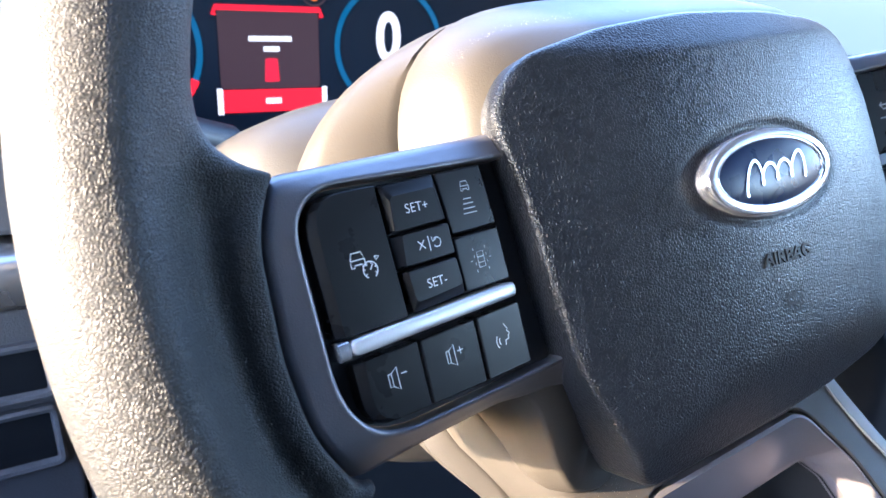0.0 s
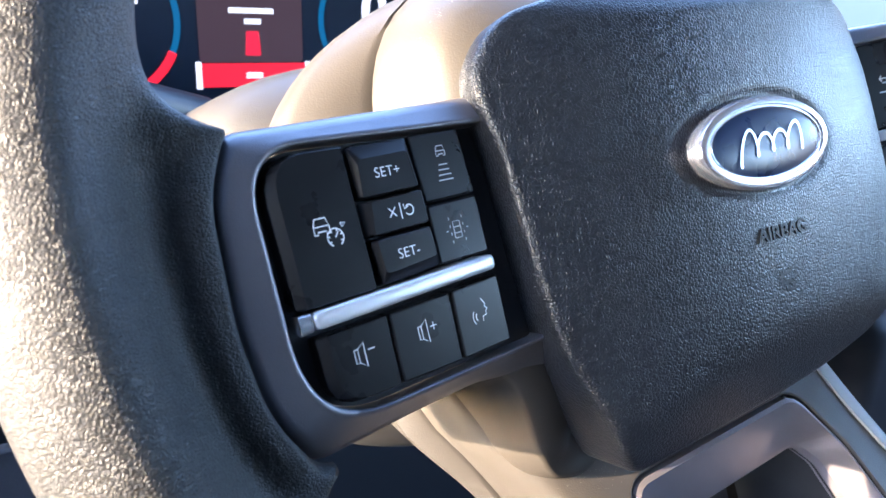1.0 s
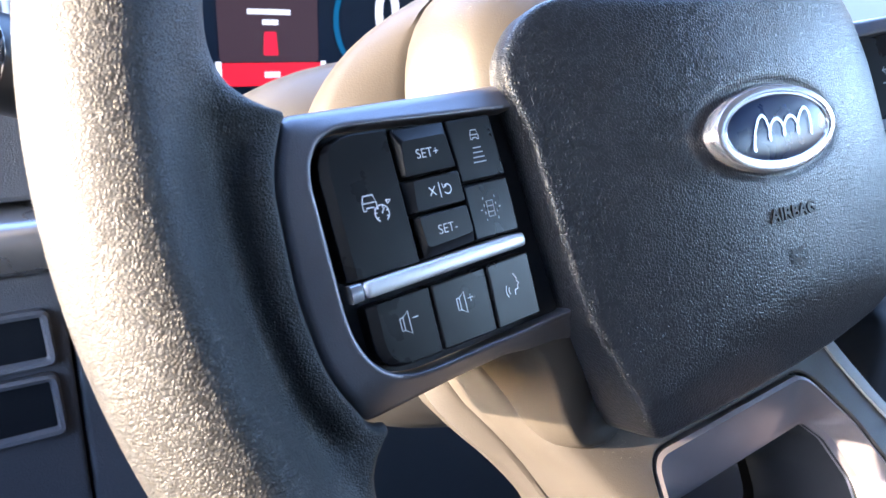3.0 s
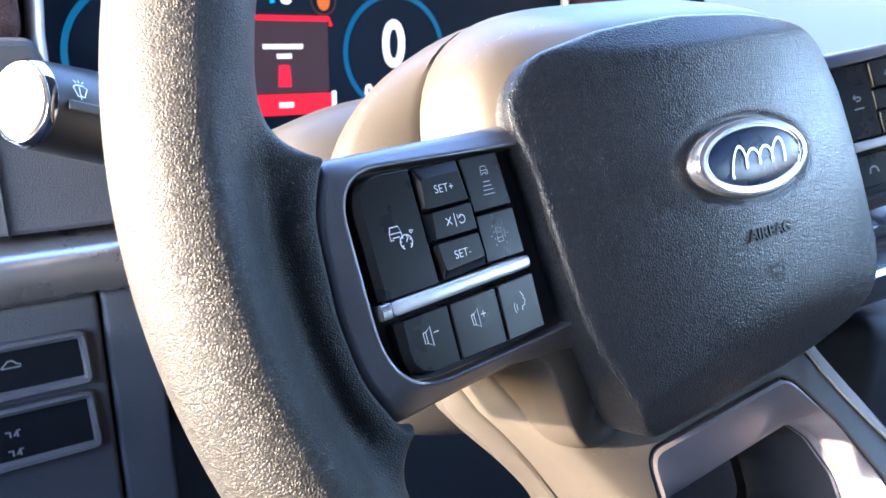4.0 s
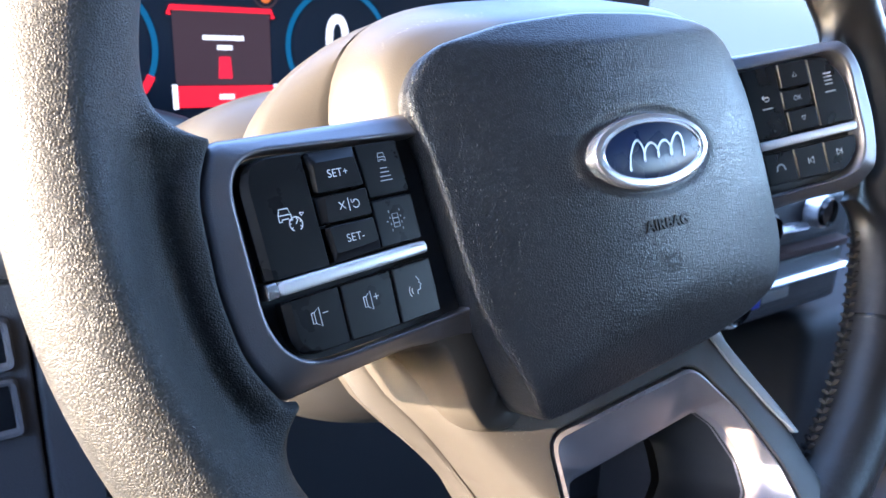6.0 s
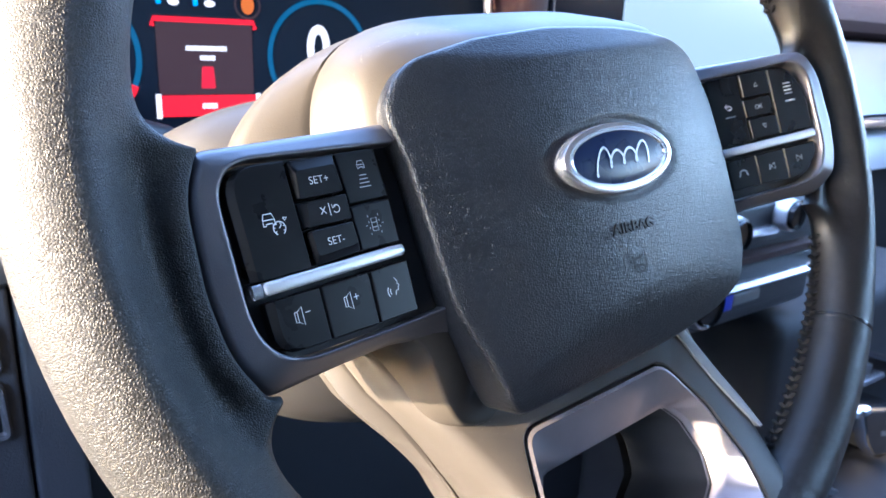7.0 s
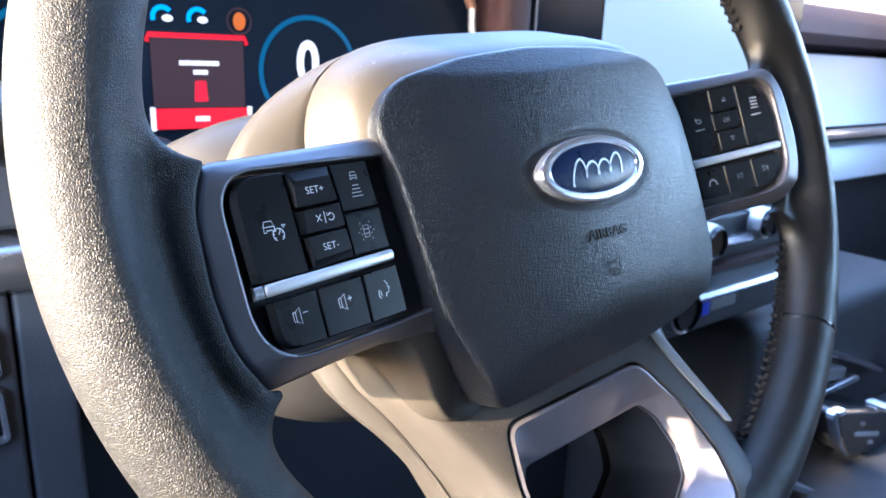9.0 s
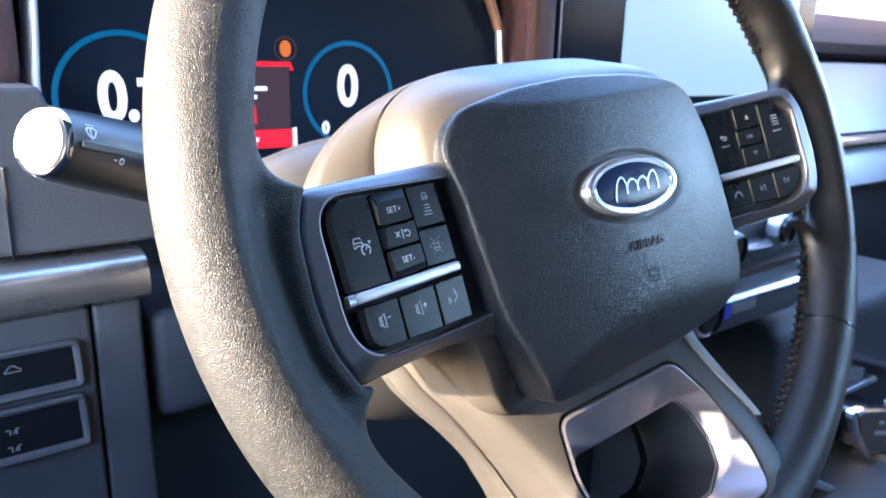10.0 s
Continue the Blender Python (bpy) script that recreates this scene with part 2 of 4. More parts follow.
# spoke covers with their recess for the switches
SPOKE = rounded([(-0.0700, 0.0205), (-0.1452, 0.0182), (-0.1515, 0.0060), (-0.1526, -0.0190), (-0.1505, -0.0370), (-0.1425, -0.0503), (-0.1180, -0.0490), (-0.0980, -0.0486), (-0.0700, -0.0530)],
                [0.001, 0.0050, 0.030, 0.05, 0.04, 0.007, 0.03, 0.03, 0.001], 8)
RECESS = rounded([(-0.0760, 0.0126), (-0.1432, 0.0136), (-0.1428, -0.0428), (-0.0760, -0.0426)], [0.001, 0.0128, 0.0196, 0.001], 14)


def radial(pts, n, c=(-0.112, -0.014)):
    """The outline cut by n even rays round c, so that two outlines pair up."""
    out = []
    for k in range(n):
        a = 2 * math.pi * k / n
        d = Vector((math.cos(a), math.sin(a)))
        best = None
        for i in range(len(pts)):
            p, q = Vector(pts[i - 1]) - Vector(c), Vector(pts[i]) - Vector(c)
            e = q - p
            den = d.x * e.y - d.y * e.x
            if abs(den) < 1e-12:
                continue
            t = (p.x * e.y - p.y * e.x) / den
            s = (p.x * d.y - p.y * d.x) / den
            if t > 0 and -1e-6 <= s <= 1 + 1e-6 and (best is None or t > best):
                best = t
        out.append((c[0] + d.x * best, c[1] + d.y * best))
    return out


def spoke_reach(d):
    """How far from the wheel's middle the spoke cover reaches, d degrees above the spoke's axis, up to the groove."""
    e = Vector((math.cos(radians(184.0 - d)), math.sin(radians(184.0 - d))))
    best = 0.0
    for i in range(len(SPOKE)):
        p, q = Vector(SPOKE[i - 1]), Vector(SPOKE[i])
        g = q - p
        den = e.x * g.y - e.y * g.x
        if abs(den) > 1e-12:
            t = (p.x * g.y - p.y * g.x) / den
            u = (p.x * e.y - p.y * e.x) / den
            if -1e-6 <= u <= 1 + 1e-6:
                best = max(best, t)
    return best - 0.0002


def rim_ring(a, n=84):
    """The rim's section at the angle a (degrees): a round tube that widens inwards into the spokes."""
    ring = []
    dl = (184.0 - a + 180) % 360 - 180
    dr = (a + 4.0 + 180) % 360 - 180
    d = dl if abs(dl) < abs(dr) else dr
    ws = 1 - smooth(7.0, 22.0, d) if d > 0 else 1 - smooth(11.0, 30.0, -d)
    er = Vector((math.cos(radians(a)), math.sin(radians(a)), 0))
    # the inner end follows the outer edge of the spoke cover
    past = max(0.0, (d - 11.0) / 1.7, (-15.9 - d) / 2.0)
    reach = RA + math.exp(-past) * max(0.0, R - spoke_reach(min(11.0, max(-15.9, d))) - RA)
    for k in range(n):
        p = 2 * math.pi * k / n
        c, s = math.cos(p), math.sin(p)
        rad = RA * c
        h = (RB if s > 0 else RK) * math.copysign(abs(s) ** 0.92, s)
        if c < 0:
            rad = reach * c
            inner = reach * (1 + c)
            if s > 0:
                # a hollow, a soft lip and a roll down into the groove beside the cover
                run = smooth(0.0006, 0.0165, -rad)
                lip = smooth(0.0085, 0.0036, inner) * smooth(-0.0012, 0.0018, inner) * (1 - smooth(11.0, 17.0, -d)) * (1 - smooth(6.0, 12.0, d))
                low = 0.0046 + (RB - 0.0046) * (1 - run) + 0.0020 * lip
                low = -0.0005 + (low + 0.0005) * math.sqrt(max(0.0, 1 - (1 - min(1.0, inner / (0.0008 + 0.005 * smooth(12.0, 19.0, -d)))) ** 2))
                h += (low - h) * ws
            else:
                h *= 1 - 0.6 * ws * smooth(0.25, 0.95, -c)
        ring.append(er * (R + rad) + Vector((0, 0, h)))
    return ring


bm = bmesh.new()
# close steps beside the spokes, wider ones between them
TURNS = [q * 0.4 - 20 for q in range(90)] + [16 + q * 1.5 for q in range(95)] + [158.5 + q * 0.4 for q in range(125)] + [208.5 + q * 1.5 for q in range(88)]
rows = [[bm.verts.new(p) for p in rim_ring(a)] for a in TURNS]
for i in range(len(rows)):
    A, B = rows[i - 1], rows[i]
    for k in range(84):
        bm.faces.new((A[k], A[(k + 1) % 84], B[(k + 1) % 84], B[k]))
rim = part("rim", bm, LEATHER, wheel, "grained black leather rim, smooth on one side", sharp=80)
rim.data.materials.append(SMOOTH_LEATHER)
for f in rim.data.polygons:
    f.material_index = 1 if f.center.x > 0 else 0


def spoke_cover(side):
    N = 200
    o, o1, o2, o3 = (radial(shrink(SPOKE, d), N) for d in (0.0, 0.0005, 0.0014, 0.0026))
    lip = [(radial(shrink(RECESS, -d), N), up) for d, up in ((0.0022, 0.0), (0.0015, 0.0003), (0.0009, 0.0004), (0.0004, 0.0002), (0.0001, -0.0003))]
    r = radial(RECESS, N)
    face = lambda x: packn(x) + 0.0008
    put = lambda q, up: [(x * side, y + (RISE if side < 0 else 0), face(x * side) + up + bend(y)) for x, y in q]
    # the lower edge rolls away from the driver, the upper one a little
    bend = lambda y: -0.0058 * smooth(-0.0405, -0.0510, y) - 0.0028 * smooth(0.0125, 0.0215, y)
    bm = bmesh.new()
    add_loft(bm, [put(o, -0.044), put(o, -0.0030), put(o1, -0.0013), put(o2, -0.0005), put(o3, -0.0001)] + [put(q, up) for q, up in lip] + [put(r, -0.0012), put(r, -0.007)], cap=(False, False))
    cover = part("spoke_cover", bm, SATIN, wheel, "satin grey spoke cover", sharp=45)
    bm = bmesh.new()
    bm.faces.new([bm.verts.new((x * side, y + (RISE if side < 0 else 0), face(x * side) - 0.0062)) for x, y in shrink(RECESS, 0.0001)])
    part("switch_tray", bm, LINER, cover, "black tray under the buttons")


spoke_cover(1)
spoke_cover(-1)


def on_pack(up):
    return lambda x, y, z=0.0: Vector((x, y + (RISE if x > 0 else 0), packn(x) + up + z))


def switch(name, outline, label, up=0.0005, radius=0.0009, mat=None, edge=0.0005):
    return part(name, key(outline, radius, -0.006, up, edge, lambda x, y: packn(x)), mat or BUTTON, wheel, label, sharp=12)


def icon(parent, lines, width=0.00032, up=0.00062, mat=None):
    return part("icon", strokes(lines, width, on_pack(up)), mat or ICON, parent)


def sloped(outline, top, radius, radius_top, up, label):
    """A button whose face is set in from its foot, unevenly, so that its sides slope."""
    bm = bmesh.new()
    ring = lambda q, r, z: [(x, y, z + packn(x)) for x, y in rounded(q, r, 5)]
    add_loft(bm, [ring(outline, radius, -0.006), ring(outline, radius, up - 0.0017), ring(shrink(outline, 0.00015), radius, up - 0.0014), ring(shrink(top, -0.00018), radius_top, up - 0.00012), ring(top, radius_top, up)])
    return part("button", bm, BUTTON, wheel, label, sharp=16)


cruise = sloped([(-0.1215, 0.0120), (-0.1409, 0.0120), (-0.1402, -0.0190), (-0.1212, -0.0188)], [(-0.1222, 0.0116), (-0.1386, 0.0116), (-0.1381, -0.0187), (-0.1216, -0.0186)], [0.0006, 0.0120, 0.0008, 0.0006], [0.0006, 0.0104, 0.0006, 0.0006], 0.0010, "tall black cruise control button")
set_plus = sloped([(-0.1207, 0.0116), (-0.1047, 0.0119), (-0.1046, 0.0006), (-0.1203, 0.0003)], [(-0.1190, 0.0085), (-0.1058, 0.0089), (-0.1050, 0.0009), (-0.1197, 0.0006)], 0.0007, [0.0014, 0.0014, 0.0005, 0.0005], 0.0017, "raised black button with a sloped upper side")
resume = sloped([(-0.1208, -0.0003), (-0.1037, -0.0001), (-0.1036, -0.0079), (-0.1205, -0.0081)], [(-0.1178, -0.0008), (-0.1042, -0.0005), (-0.1041, -0.0075), (-0.1186, -0.0077)], 0.0007, 0.0006, 0.0011, "black button with a sloped side")
set_minus = sloped([(-0.1198, -0.0088), (-0.1036, -0.0086), (-0.1033, -0.0177), (-0.1192, -0.0187)], [(-0.1188, -0.0092), (-0.1046, -0.0090), (-0.1042, -0.0154), (-0.1184, -0.0164)], 0.0007, [0.0005, 0.0005, 0.0014, 0.0014], 0.0017, "raised black button with a sloped lower side")
gap_button = switch("button", [(-0.1041, 0.0120), (-0.0891, 0.0122), (-0.0881, -0.0034), (-0.1032, -0.0036)], "black button", 0.0003)
lane = switch("button", [(-0.1031, -0.0043), (-0.0880, -0.0041), (-0.0879, -0.0180), (-0.1030, -0.0179)], "black button", 0.0003)
vol_down = sloped([(-0.1205, -0.0248), (-0.1374, -0.0250), (-0.1374, -0.0400), (-0.1206, -0.0402)], [(-0.1208, -0.0250), (-0.1351, -0.0252), (-0.1353, -0.0395), (-0.1209, -0.0397)], [0.0006, 0.0010, 0.0135, 0.0006], [0.0006, 0.0006, 0.0122, 0.0006], 0.0005, "black volume button")
vol_up = switch("button", [(-0.1199, -0.0247), (-0.1028, -0.0243), (-0.1032, -0.0403), (-0.1200, -0.0401)], "black volume button", 0.0005)
voice = switch("button", [(-0.1021, -0.0243), (-0.0873, -0.0239), (-0.0876, -0.0402), (-0.1026, -0.0403)], "black voice button", 0.0005)


def half_round(x0, x1, mid0, mid1, wide, top, side=1):
    """A bar with a rounded face across the switches, from x0 to x1."""
    bm, rings = bmesh.new(), []
    for f, g in ((0.0, 0.55), (0.012, 0.9), (0.03, 1.0), (0.5, 1.0), (0.97, 1.0), (0.988, 0.9), (1.0, 0.55)):
        x, m = x0 + (x1 - x0) * f, mid0 + (mid1 - mid0) * f
        ring = [(-wide * g / 2, -0.006)] + [(-wide * g / 2 * math.cos(math.pi * k / 12), top * (0.35 + 0.65 * g * math.sin(math.pi * k / 12) ** 0.45)) for k in range(13)] + [(wide * g / 2, -0.006)]
        rings.append([(x * side, m + v + (RISE if side < 0 else 0), packn(x * side) + h) for v, h in ring])
    add_loft(bm, rings)
    return bm


part("trim_bar", half_round(-0.1376, -0.0880, -0.0214, -0.0205, 0.0037, 0.0022), SILVER, wheel, "satin silver bar between the buttons", sharp=50)
part("bar_end", half_round(-0.1408, -0.1379, -0.0215, -0.0214, 0.0039, 0.0019), POLISH, wheel, "satin silver end of the bar", sharp=50)


def text_on(parent, text, x, y, size, up, mat=None, bold=0.0):
    place = on_pack(up)
    return part("lettering", letters(text, size, lambda a, b, c: place(x + a, y + b, c), bold=bold), mat or ICON, parent)


def glyph(cx, cy, s, lines):
    return [[(cx + px * s, cy + py * s) for px, py in line] for line in lines]


TRUCK = [[(-1, 0.1), (-0.7, 1.0), (0.7, 1.0), (1, 0.1), (-1, 0.1), (-1, -0.8), (-0.55, -0.8), (-0.55, -0.5), (0.55, -0.5), (0.55, -0.8), (1, -0.8), (1, 0.1)]]
SPEAKER = [[(-0.8, 0.75), (-0.35, 0.75), (0.5, 1.35), (0.5, -1.35), (-0.35, -0.75), (-0.8, -0.75), (-0.8, 0.75)], [(-0.35, 0.75), (-0.35, -0.75)]]
text_on(set_plus, "SET+", -0.1123, 0.0050, 0.0032, 0.00178, bold=-0.00004)
text_on(set_minus, "SET-", -0.1116, -0.0130, 0.0032, 0.00178, bold=-0.00004)
icon(resume, glyph(-0.1109, -0.0039, 0.0012, [[(-2.6, -0.8), (-1.1, 0.9)], [(-1.1, -0.8), (-2.6, 0.9)], [(0.0, -1.5), (0.0, 1.5)]] + [arc(1.9, -0.1, 0.95, -150, 130, 16), [(0.8, 1.1), (0.9, 0.2), (1.8, 0.6)]]), 0.00024, 0.00118)
icon(cruise, glyph(-0.1309, -0.0036, 0.0018, TRUCK), 0.00028, 0.00115)
icon(cruise, glyph(-0.1282, -0.0062, 0.0017, [arc(0, 0, 1.1, -60, 240, 22)] + [[(0.75 * math.cos(radians(q)), 0.75 * math.sin(radians(q))), (1.1 * math.cos(radians(q)), 1.1 * math.sin(radians(q)))] for q in (-30, 20, 70, 120, 170, 215)] + [[(0, 0), (0.5, 0.7)], [(1.0, 1.6), (1.7, 1.5), (1.2, 1.1), (1.0, 1.6)]]), 0.00028, 0.00115)
icon(gap_button, glyph(-0.0958, 0.0075, 0.0013, TRUCK) + [[(-0.0958 - w, 0.0044 - 0.0012 * k), (-0.0958 + w, 0.0044 - 0.0012 * k)] for k, w in enumerate((0.0013, 0.0016, 0.0019, 0.0022))], 0.00026, 0.00042, ICONDIM)
icon(lane, glyph(-0.0960, -0.0110, 0.0013, [[(-0.8, -1.5), (-0.8, 1.5), (0.8, 1.5), (0.8, -1.5), (-0.8, -1.5)], [(-0.8, 0.5), (0.8, 0.5)], [(-0.8, -0.6), (0.8, -0.6)]] + [[(sx * 1.5, 2.4 - k), (sx * 1.5, 1.9 - k)] for sx in (-1, 1) for k in (0, 1.4, 2.8, 4.2)] + [[(sx * 2.6, 0), (sx * 2.1, 0)] for sx in (-1, 1)]), 0.00024, 0.00042, ICONDIM)
icon(vol_down, glyph(-0.1287, -0.0310, 0.0019, SPEAKER) + [[(-0.1269, -0.0303), (-0.1252, -0.0303)]], 0.00022, 0.00062)
icon(vol_up, glyph(-0.1120, -0.0310, 0.0019, SPEAKER) + [[(-0.1102, -0.0303), (-0.1084, -0.0303)], [(-0.1093, -0.0294), (-0.1093, -0.0312)]], 0.00022, 0.00062)
icon(voice, glyph(-0.0950, -0.0310, 0.0019, [[(0.4, 1.5), (0.9, 0.7), (0.7, 0.5), (1.1, 0.1), (0.8, -0.2), (0.8, -0.6), (0.2, -0.7), (0.1, -1.3)], arc(-0.2, -0.6, 0.7, 140, 220, 6), arc(-0.2, -0.6, 1.2, 140, 220, 6)]), 0.00028, 0.00062)


# the other spoke's switches
def switch_r(outline, label, up=0.0005, radius=0.0009):
    return part("button", key([(x, y + RISE) for x, y in outline], radius, -0.006, up, 0.0005, lambda x, y: packn(x)), BUTTON, wheel, label, sharp=12)


back = switch_r([(0.0855, 0.0122), (0.1030, 0.0122), (0.1030, -0.0184), (0.0855, -0.0184)], "black back button", 0.0006)
up_b = switch_r([(0.1036, 0.0122), (0.1190, 0.0122), (0.1192, 0.0012), (0.1036, 0.0012)], "raised black arrow button", 0.0014)
ok_b = switch_r([(0.1036, 0.0004), (0.1192, 0.0004), (0.1192, -0.0080), (0.1036, -0.0080)], "black confirm button", 0.0006)
down_b = switch_r([(0.1036, -0.0088), (0.1192, -0.0088), (0.1192, -0.0182), (0.1036, -0.0182)], "raised black arrow button", 0.0014)
menu = switch_r([(0.1208, 0.0118), (0.1300, 0.0115), (0.1398, 0.0010), (0.1396, -0.0188), (0.1207, -0.0184)], "black menu button", 0.0008, [0.0006, 0.018, 0.018, 0.001, 0.0006])
phone = switch_r([(0.0870, -0.0248), (0.1028, -0.0248), (0.1029, -0.0387), (0.0870, -0.0384)], "black telephone button")
prev = switch_r([(0.1034, -0.0250), (0.1196, -0.0250), (0.1197, -0.0394), (0.1035, -0.0388)], "black track button")
skip = switch_r([(0.1202, -0.0252), (0.1385, -0.0252), (0.1385, -0.0310), (0.1300, -0.0396), (0.1202, -0.0396)], "black track button", 0.0005, [0.0006, 0.001, 0.014, 0.014, 0.0006])
part("trim_bar", half_round(-0.1395, -0.0858, -0.0215, -0.0211, 0.0037, 0.0020, -1), SILVER, wheel, "satin silver bar between the buttons", sharp=50)
icon(back, glyph(0.0945, -0.0020, 0.0018, [[(-1, 0.6), (0.6, 0.6), (1, 0.2), (0.6, -0.3), (-0.4, -0.3)], [(-0.4, 1.2), (-1, 0.6), (-0.4, 0.0)]]) + [[(0.0918, -0.0058), (0.0972, -0.0058)]], 0.0005, 0.0007, ICONDIM)
icon(up_b, glyph(0.1114, 0.0062, 0.0014, [[(-0.8, -0.5), (0, 0.8), (0.8, -0.5), (-0.8, -0.5)]]), 0.0004, 0.0015, ICONDIM)
text_on(ok_b, "OK", 0.1114, -0.0038, 0.0030, 0.0007, ICONDIM)
icon(down_b, glyph(0.1114, -0.0128, 0.0014, [[(-0.8, 0.5), (0, -0.8), (0.8, 0.5), (-0.8, 0.5)]]), 0.0004, 0.0015, ICONDIM)
icon(menu, [[(0.1275, 0.0040 - 0.0016 * k), (0.1320, 0.0040 - 0.0016 * k)] for k in range(4)] + [[(0.1268, -0.0042), (0.1328, -0.0042)]], 0.0006, 0.0009, ICONDIM)
icon(phone, [arc(0.0945, -0.0325, 0.0022, 20, 160, 10)] + [[(0.0962, -0.0318), (0.0970, -0.0330)], [(0.0928, -0.0318), (0.0920, -0.0330)]], 0.0007, 0.0006, ICONDIM)
icon(prev, glyph(0.1114, -0.0318, 0.0016, [[(-1, -0.8), (-1, 0.8)], [(0.8, 0.9), (-0.7, 0), (0.8, -0.9), (0.8, 0.9)]]), 0.0004, 0.0006, ICONDIM)
icon(skip, glyph(0.1275, -0.0312, 0.0016, [[(1, -0.8), (1, 0.8)], [(-0.8, 0.9), (0.7, 0), (-0.8, -0.9), (-0.8, 0.9)]]), 0.0004, 0.0006, ICONDIM)


# airbag cover: a crowned plateau with chamfered sides on an upright wall
CAPLINE = rounded([(-0.0800, 0.0030), (-0.0830, 0.0240), (-0.0735, 0.0368), (-0.0455, 0.0419), (-0.0130, 0.0435), (0.0240, 0.0415), (0.0500, 0.0375), (0.0690, 0.0285), (0.0765, 0.0080), (0.0775, -0.0150), (0.0765, -0.0560), (0.0660, -0.0720), (0.0480, -0.0780), (0.0190, -0.0815), (-0.0210, -0.0830), (-0.0630, -0.0848), (-0.0712, -0.0615), (-0.0770, -0.0440), (-0.0790, -0.0200)],
                  [0.05, 0.016, 0.025, 0.05, 0.1, 0.1, 0.04, 0.018, 0.03, 0.1, 0.014, 0.016, 0.03, 0.1, 0.1, 0.007, 0.04, 0.05, 0.1], 7)


def softmin(values, k=0.00028):
    m = min(values)
    return m - k * math.log(sum(math.exp(-(v - m) / k) for v in values))


LEVEL = Matrix.Rotation(radians(-2.8), 4, "Z")
COS_E, SIN_E = math.cos(radians(2.8)), math.sin(radians(2.8))
EMB = (-0.0018, -0.0086)


def cap_height(x, y):
    """A crowned face between an arched upper chamfer, a lower one and cut corners."""
    top = 0.0154 - (2.4 if x < 0 else 1.7) * x * x - 0.6 * (y + 0.028) ** 2
    brow = 0.0310 - 3.0 * (x - 0.004) ** 2
    chin = -0.0610 + 1.6 * x * x
    # a shallow moat round the emblem
    u, v = x * COS_E - y * SIN_E - EMB[0], x * SIN_E + y * COS_E - EMB[1]
    ring = math.hypot(u / 0.0290, v / 0.0129)
    moat = 0.0011 * math.exp(-((ring - 1.06) / 0.13) ** 2) if ring < 1.6 else 0.0
    face = softmin((top, 0.0134 - 0.52 * (y - brow), 0.0150 - 0.32 * (abs(x) - y * 0.9 - 0.108)))
    # the chin rolls off over a wide bend
    return -moat + softmin((face, 0.0146 - 0.50 * (chin - y)), 0.0014)


bm = bmesh.new()
line = radial(CAPLINE, 240, (0.0, -0.018))
rings = [[(x * 0.985, y * 0.99, -0.018) for x, y in line]]
for k, down in ((1.0, 0.0022), (0.9975, 0.0011), (0.992, 0.0004), (0.984, 0.0001), (0.974, 0.0)):
    rings.append([(x * k, -0.018 + (y + 0.018) * k, cap_height(x * k, -0.018 + (y + 0.018) * k) - down) for x, y in line])
for i in range(96):
    k = 0.964 - 0.944 * i / 95
    rings.append([(x * k, -0.018 + (y + 0.018) * k, cap_height(x * k, -0.018 + (y + 0.018) * k)) for x, y in line])
add_loft(bm, rings, cap=(False, True))
cover = part("airbag_cover", bm, CAP, wheel, "grained black airbag cover", sharp=60)


def on_cap(x, y, z=0.0):
    return Vector((x, y, cap_height(x, y) + z))


def ellipse(cx, cy, a, b, n=64):
    return [(cx + a * math.cos(2 * math.pi * k / n), cy + b * math.sin(2 * math.pi * k / n)) for k in range(n)]


bm = bmesh.new()
eh = cap_height(*EMB) + 0.0002
flat = lambda q, z: [(x, y, z) for x, y in q]
add_loft(bm, [flat(ellipse(*EMB, e0, e1), eh + e2) for e0, e1, e2 in ((0.0290, 0.0129, -0.004), (0.0290, 0.0129, 0.0004), (0.0286, 0.0125, 0.0010), (0.0274, 0.0115, 0.0013), (0.0262, 0.0106, 0.0013), (0.0257, 0.0103, 0.0008), (0.0250, 0.0098, 0.0008), (0.0248, 0.0097, 0.0011), (0.0245, 0.0095, 0.0010), (0.0242, 0.0092, 0.0005))], cap=(False, False))
emblem = part("emblem_ring", bm, POLISH, wheel, "polished oval emblem ring")
emblem.matrix_local = LEVEL
bm = bmesh.new()
add_loft(bm, [flat(ellipse(*EMB, 0.0243, 0.0093), eh + 0.0002), flat(ellipse(*EMB, 0.0243, 0.0093), eh + 0.0007), flat(ellipse(*EMB, 0.0180, 0.0070), eh + 0.0014), flat(ellipse(*EMB, 0.0060, 0.0025), eh + 0.0016)], cap=(False, True))
part("emblem_field", bm, BLUE, emblem, "navy blue enamel oval")

# an unlettered silver flourish on the oval: plain curved strokes
bm = bmesh.new()
curl = []
for k in range(121):
    s = k / 120
    tall = 0.0026 + 0.0026 * (1 - smooth(0.0, 0.36, s)) + 0.0022 * smooth(0.72, 1.0, s)
    turn = 2 * math.pi * 4 * s
    rise = tall * math.cos(turn + 2.6) - 0.0006 + 0.0012 * s
    curl.append((EMB[0] - 0.0138 + 0.0272 * s + 0.0017 * math.sin(turn + 2.2) + 0.38 * rise, EMB[1] + rise))
strokes([curl], 0.0009, lambda x, y: Vector((x, y, eh + 0.0019)), bm)
part("emblem_flourish", bm, POLISH, emblem, "silver flourish on the oval")
MOULD = material("moulded_black_lettering", (0.006, 0.006, 0.007), 0.45, spec=0.18)
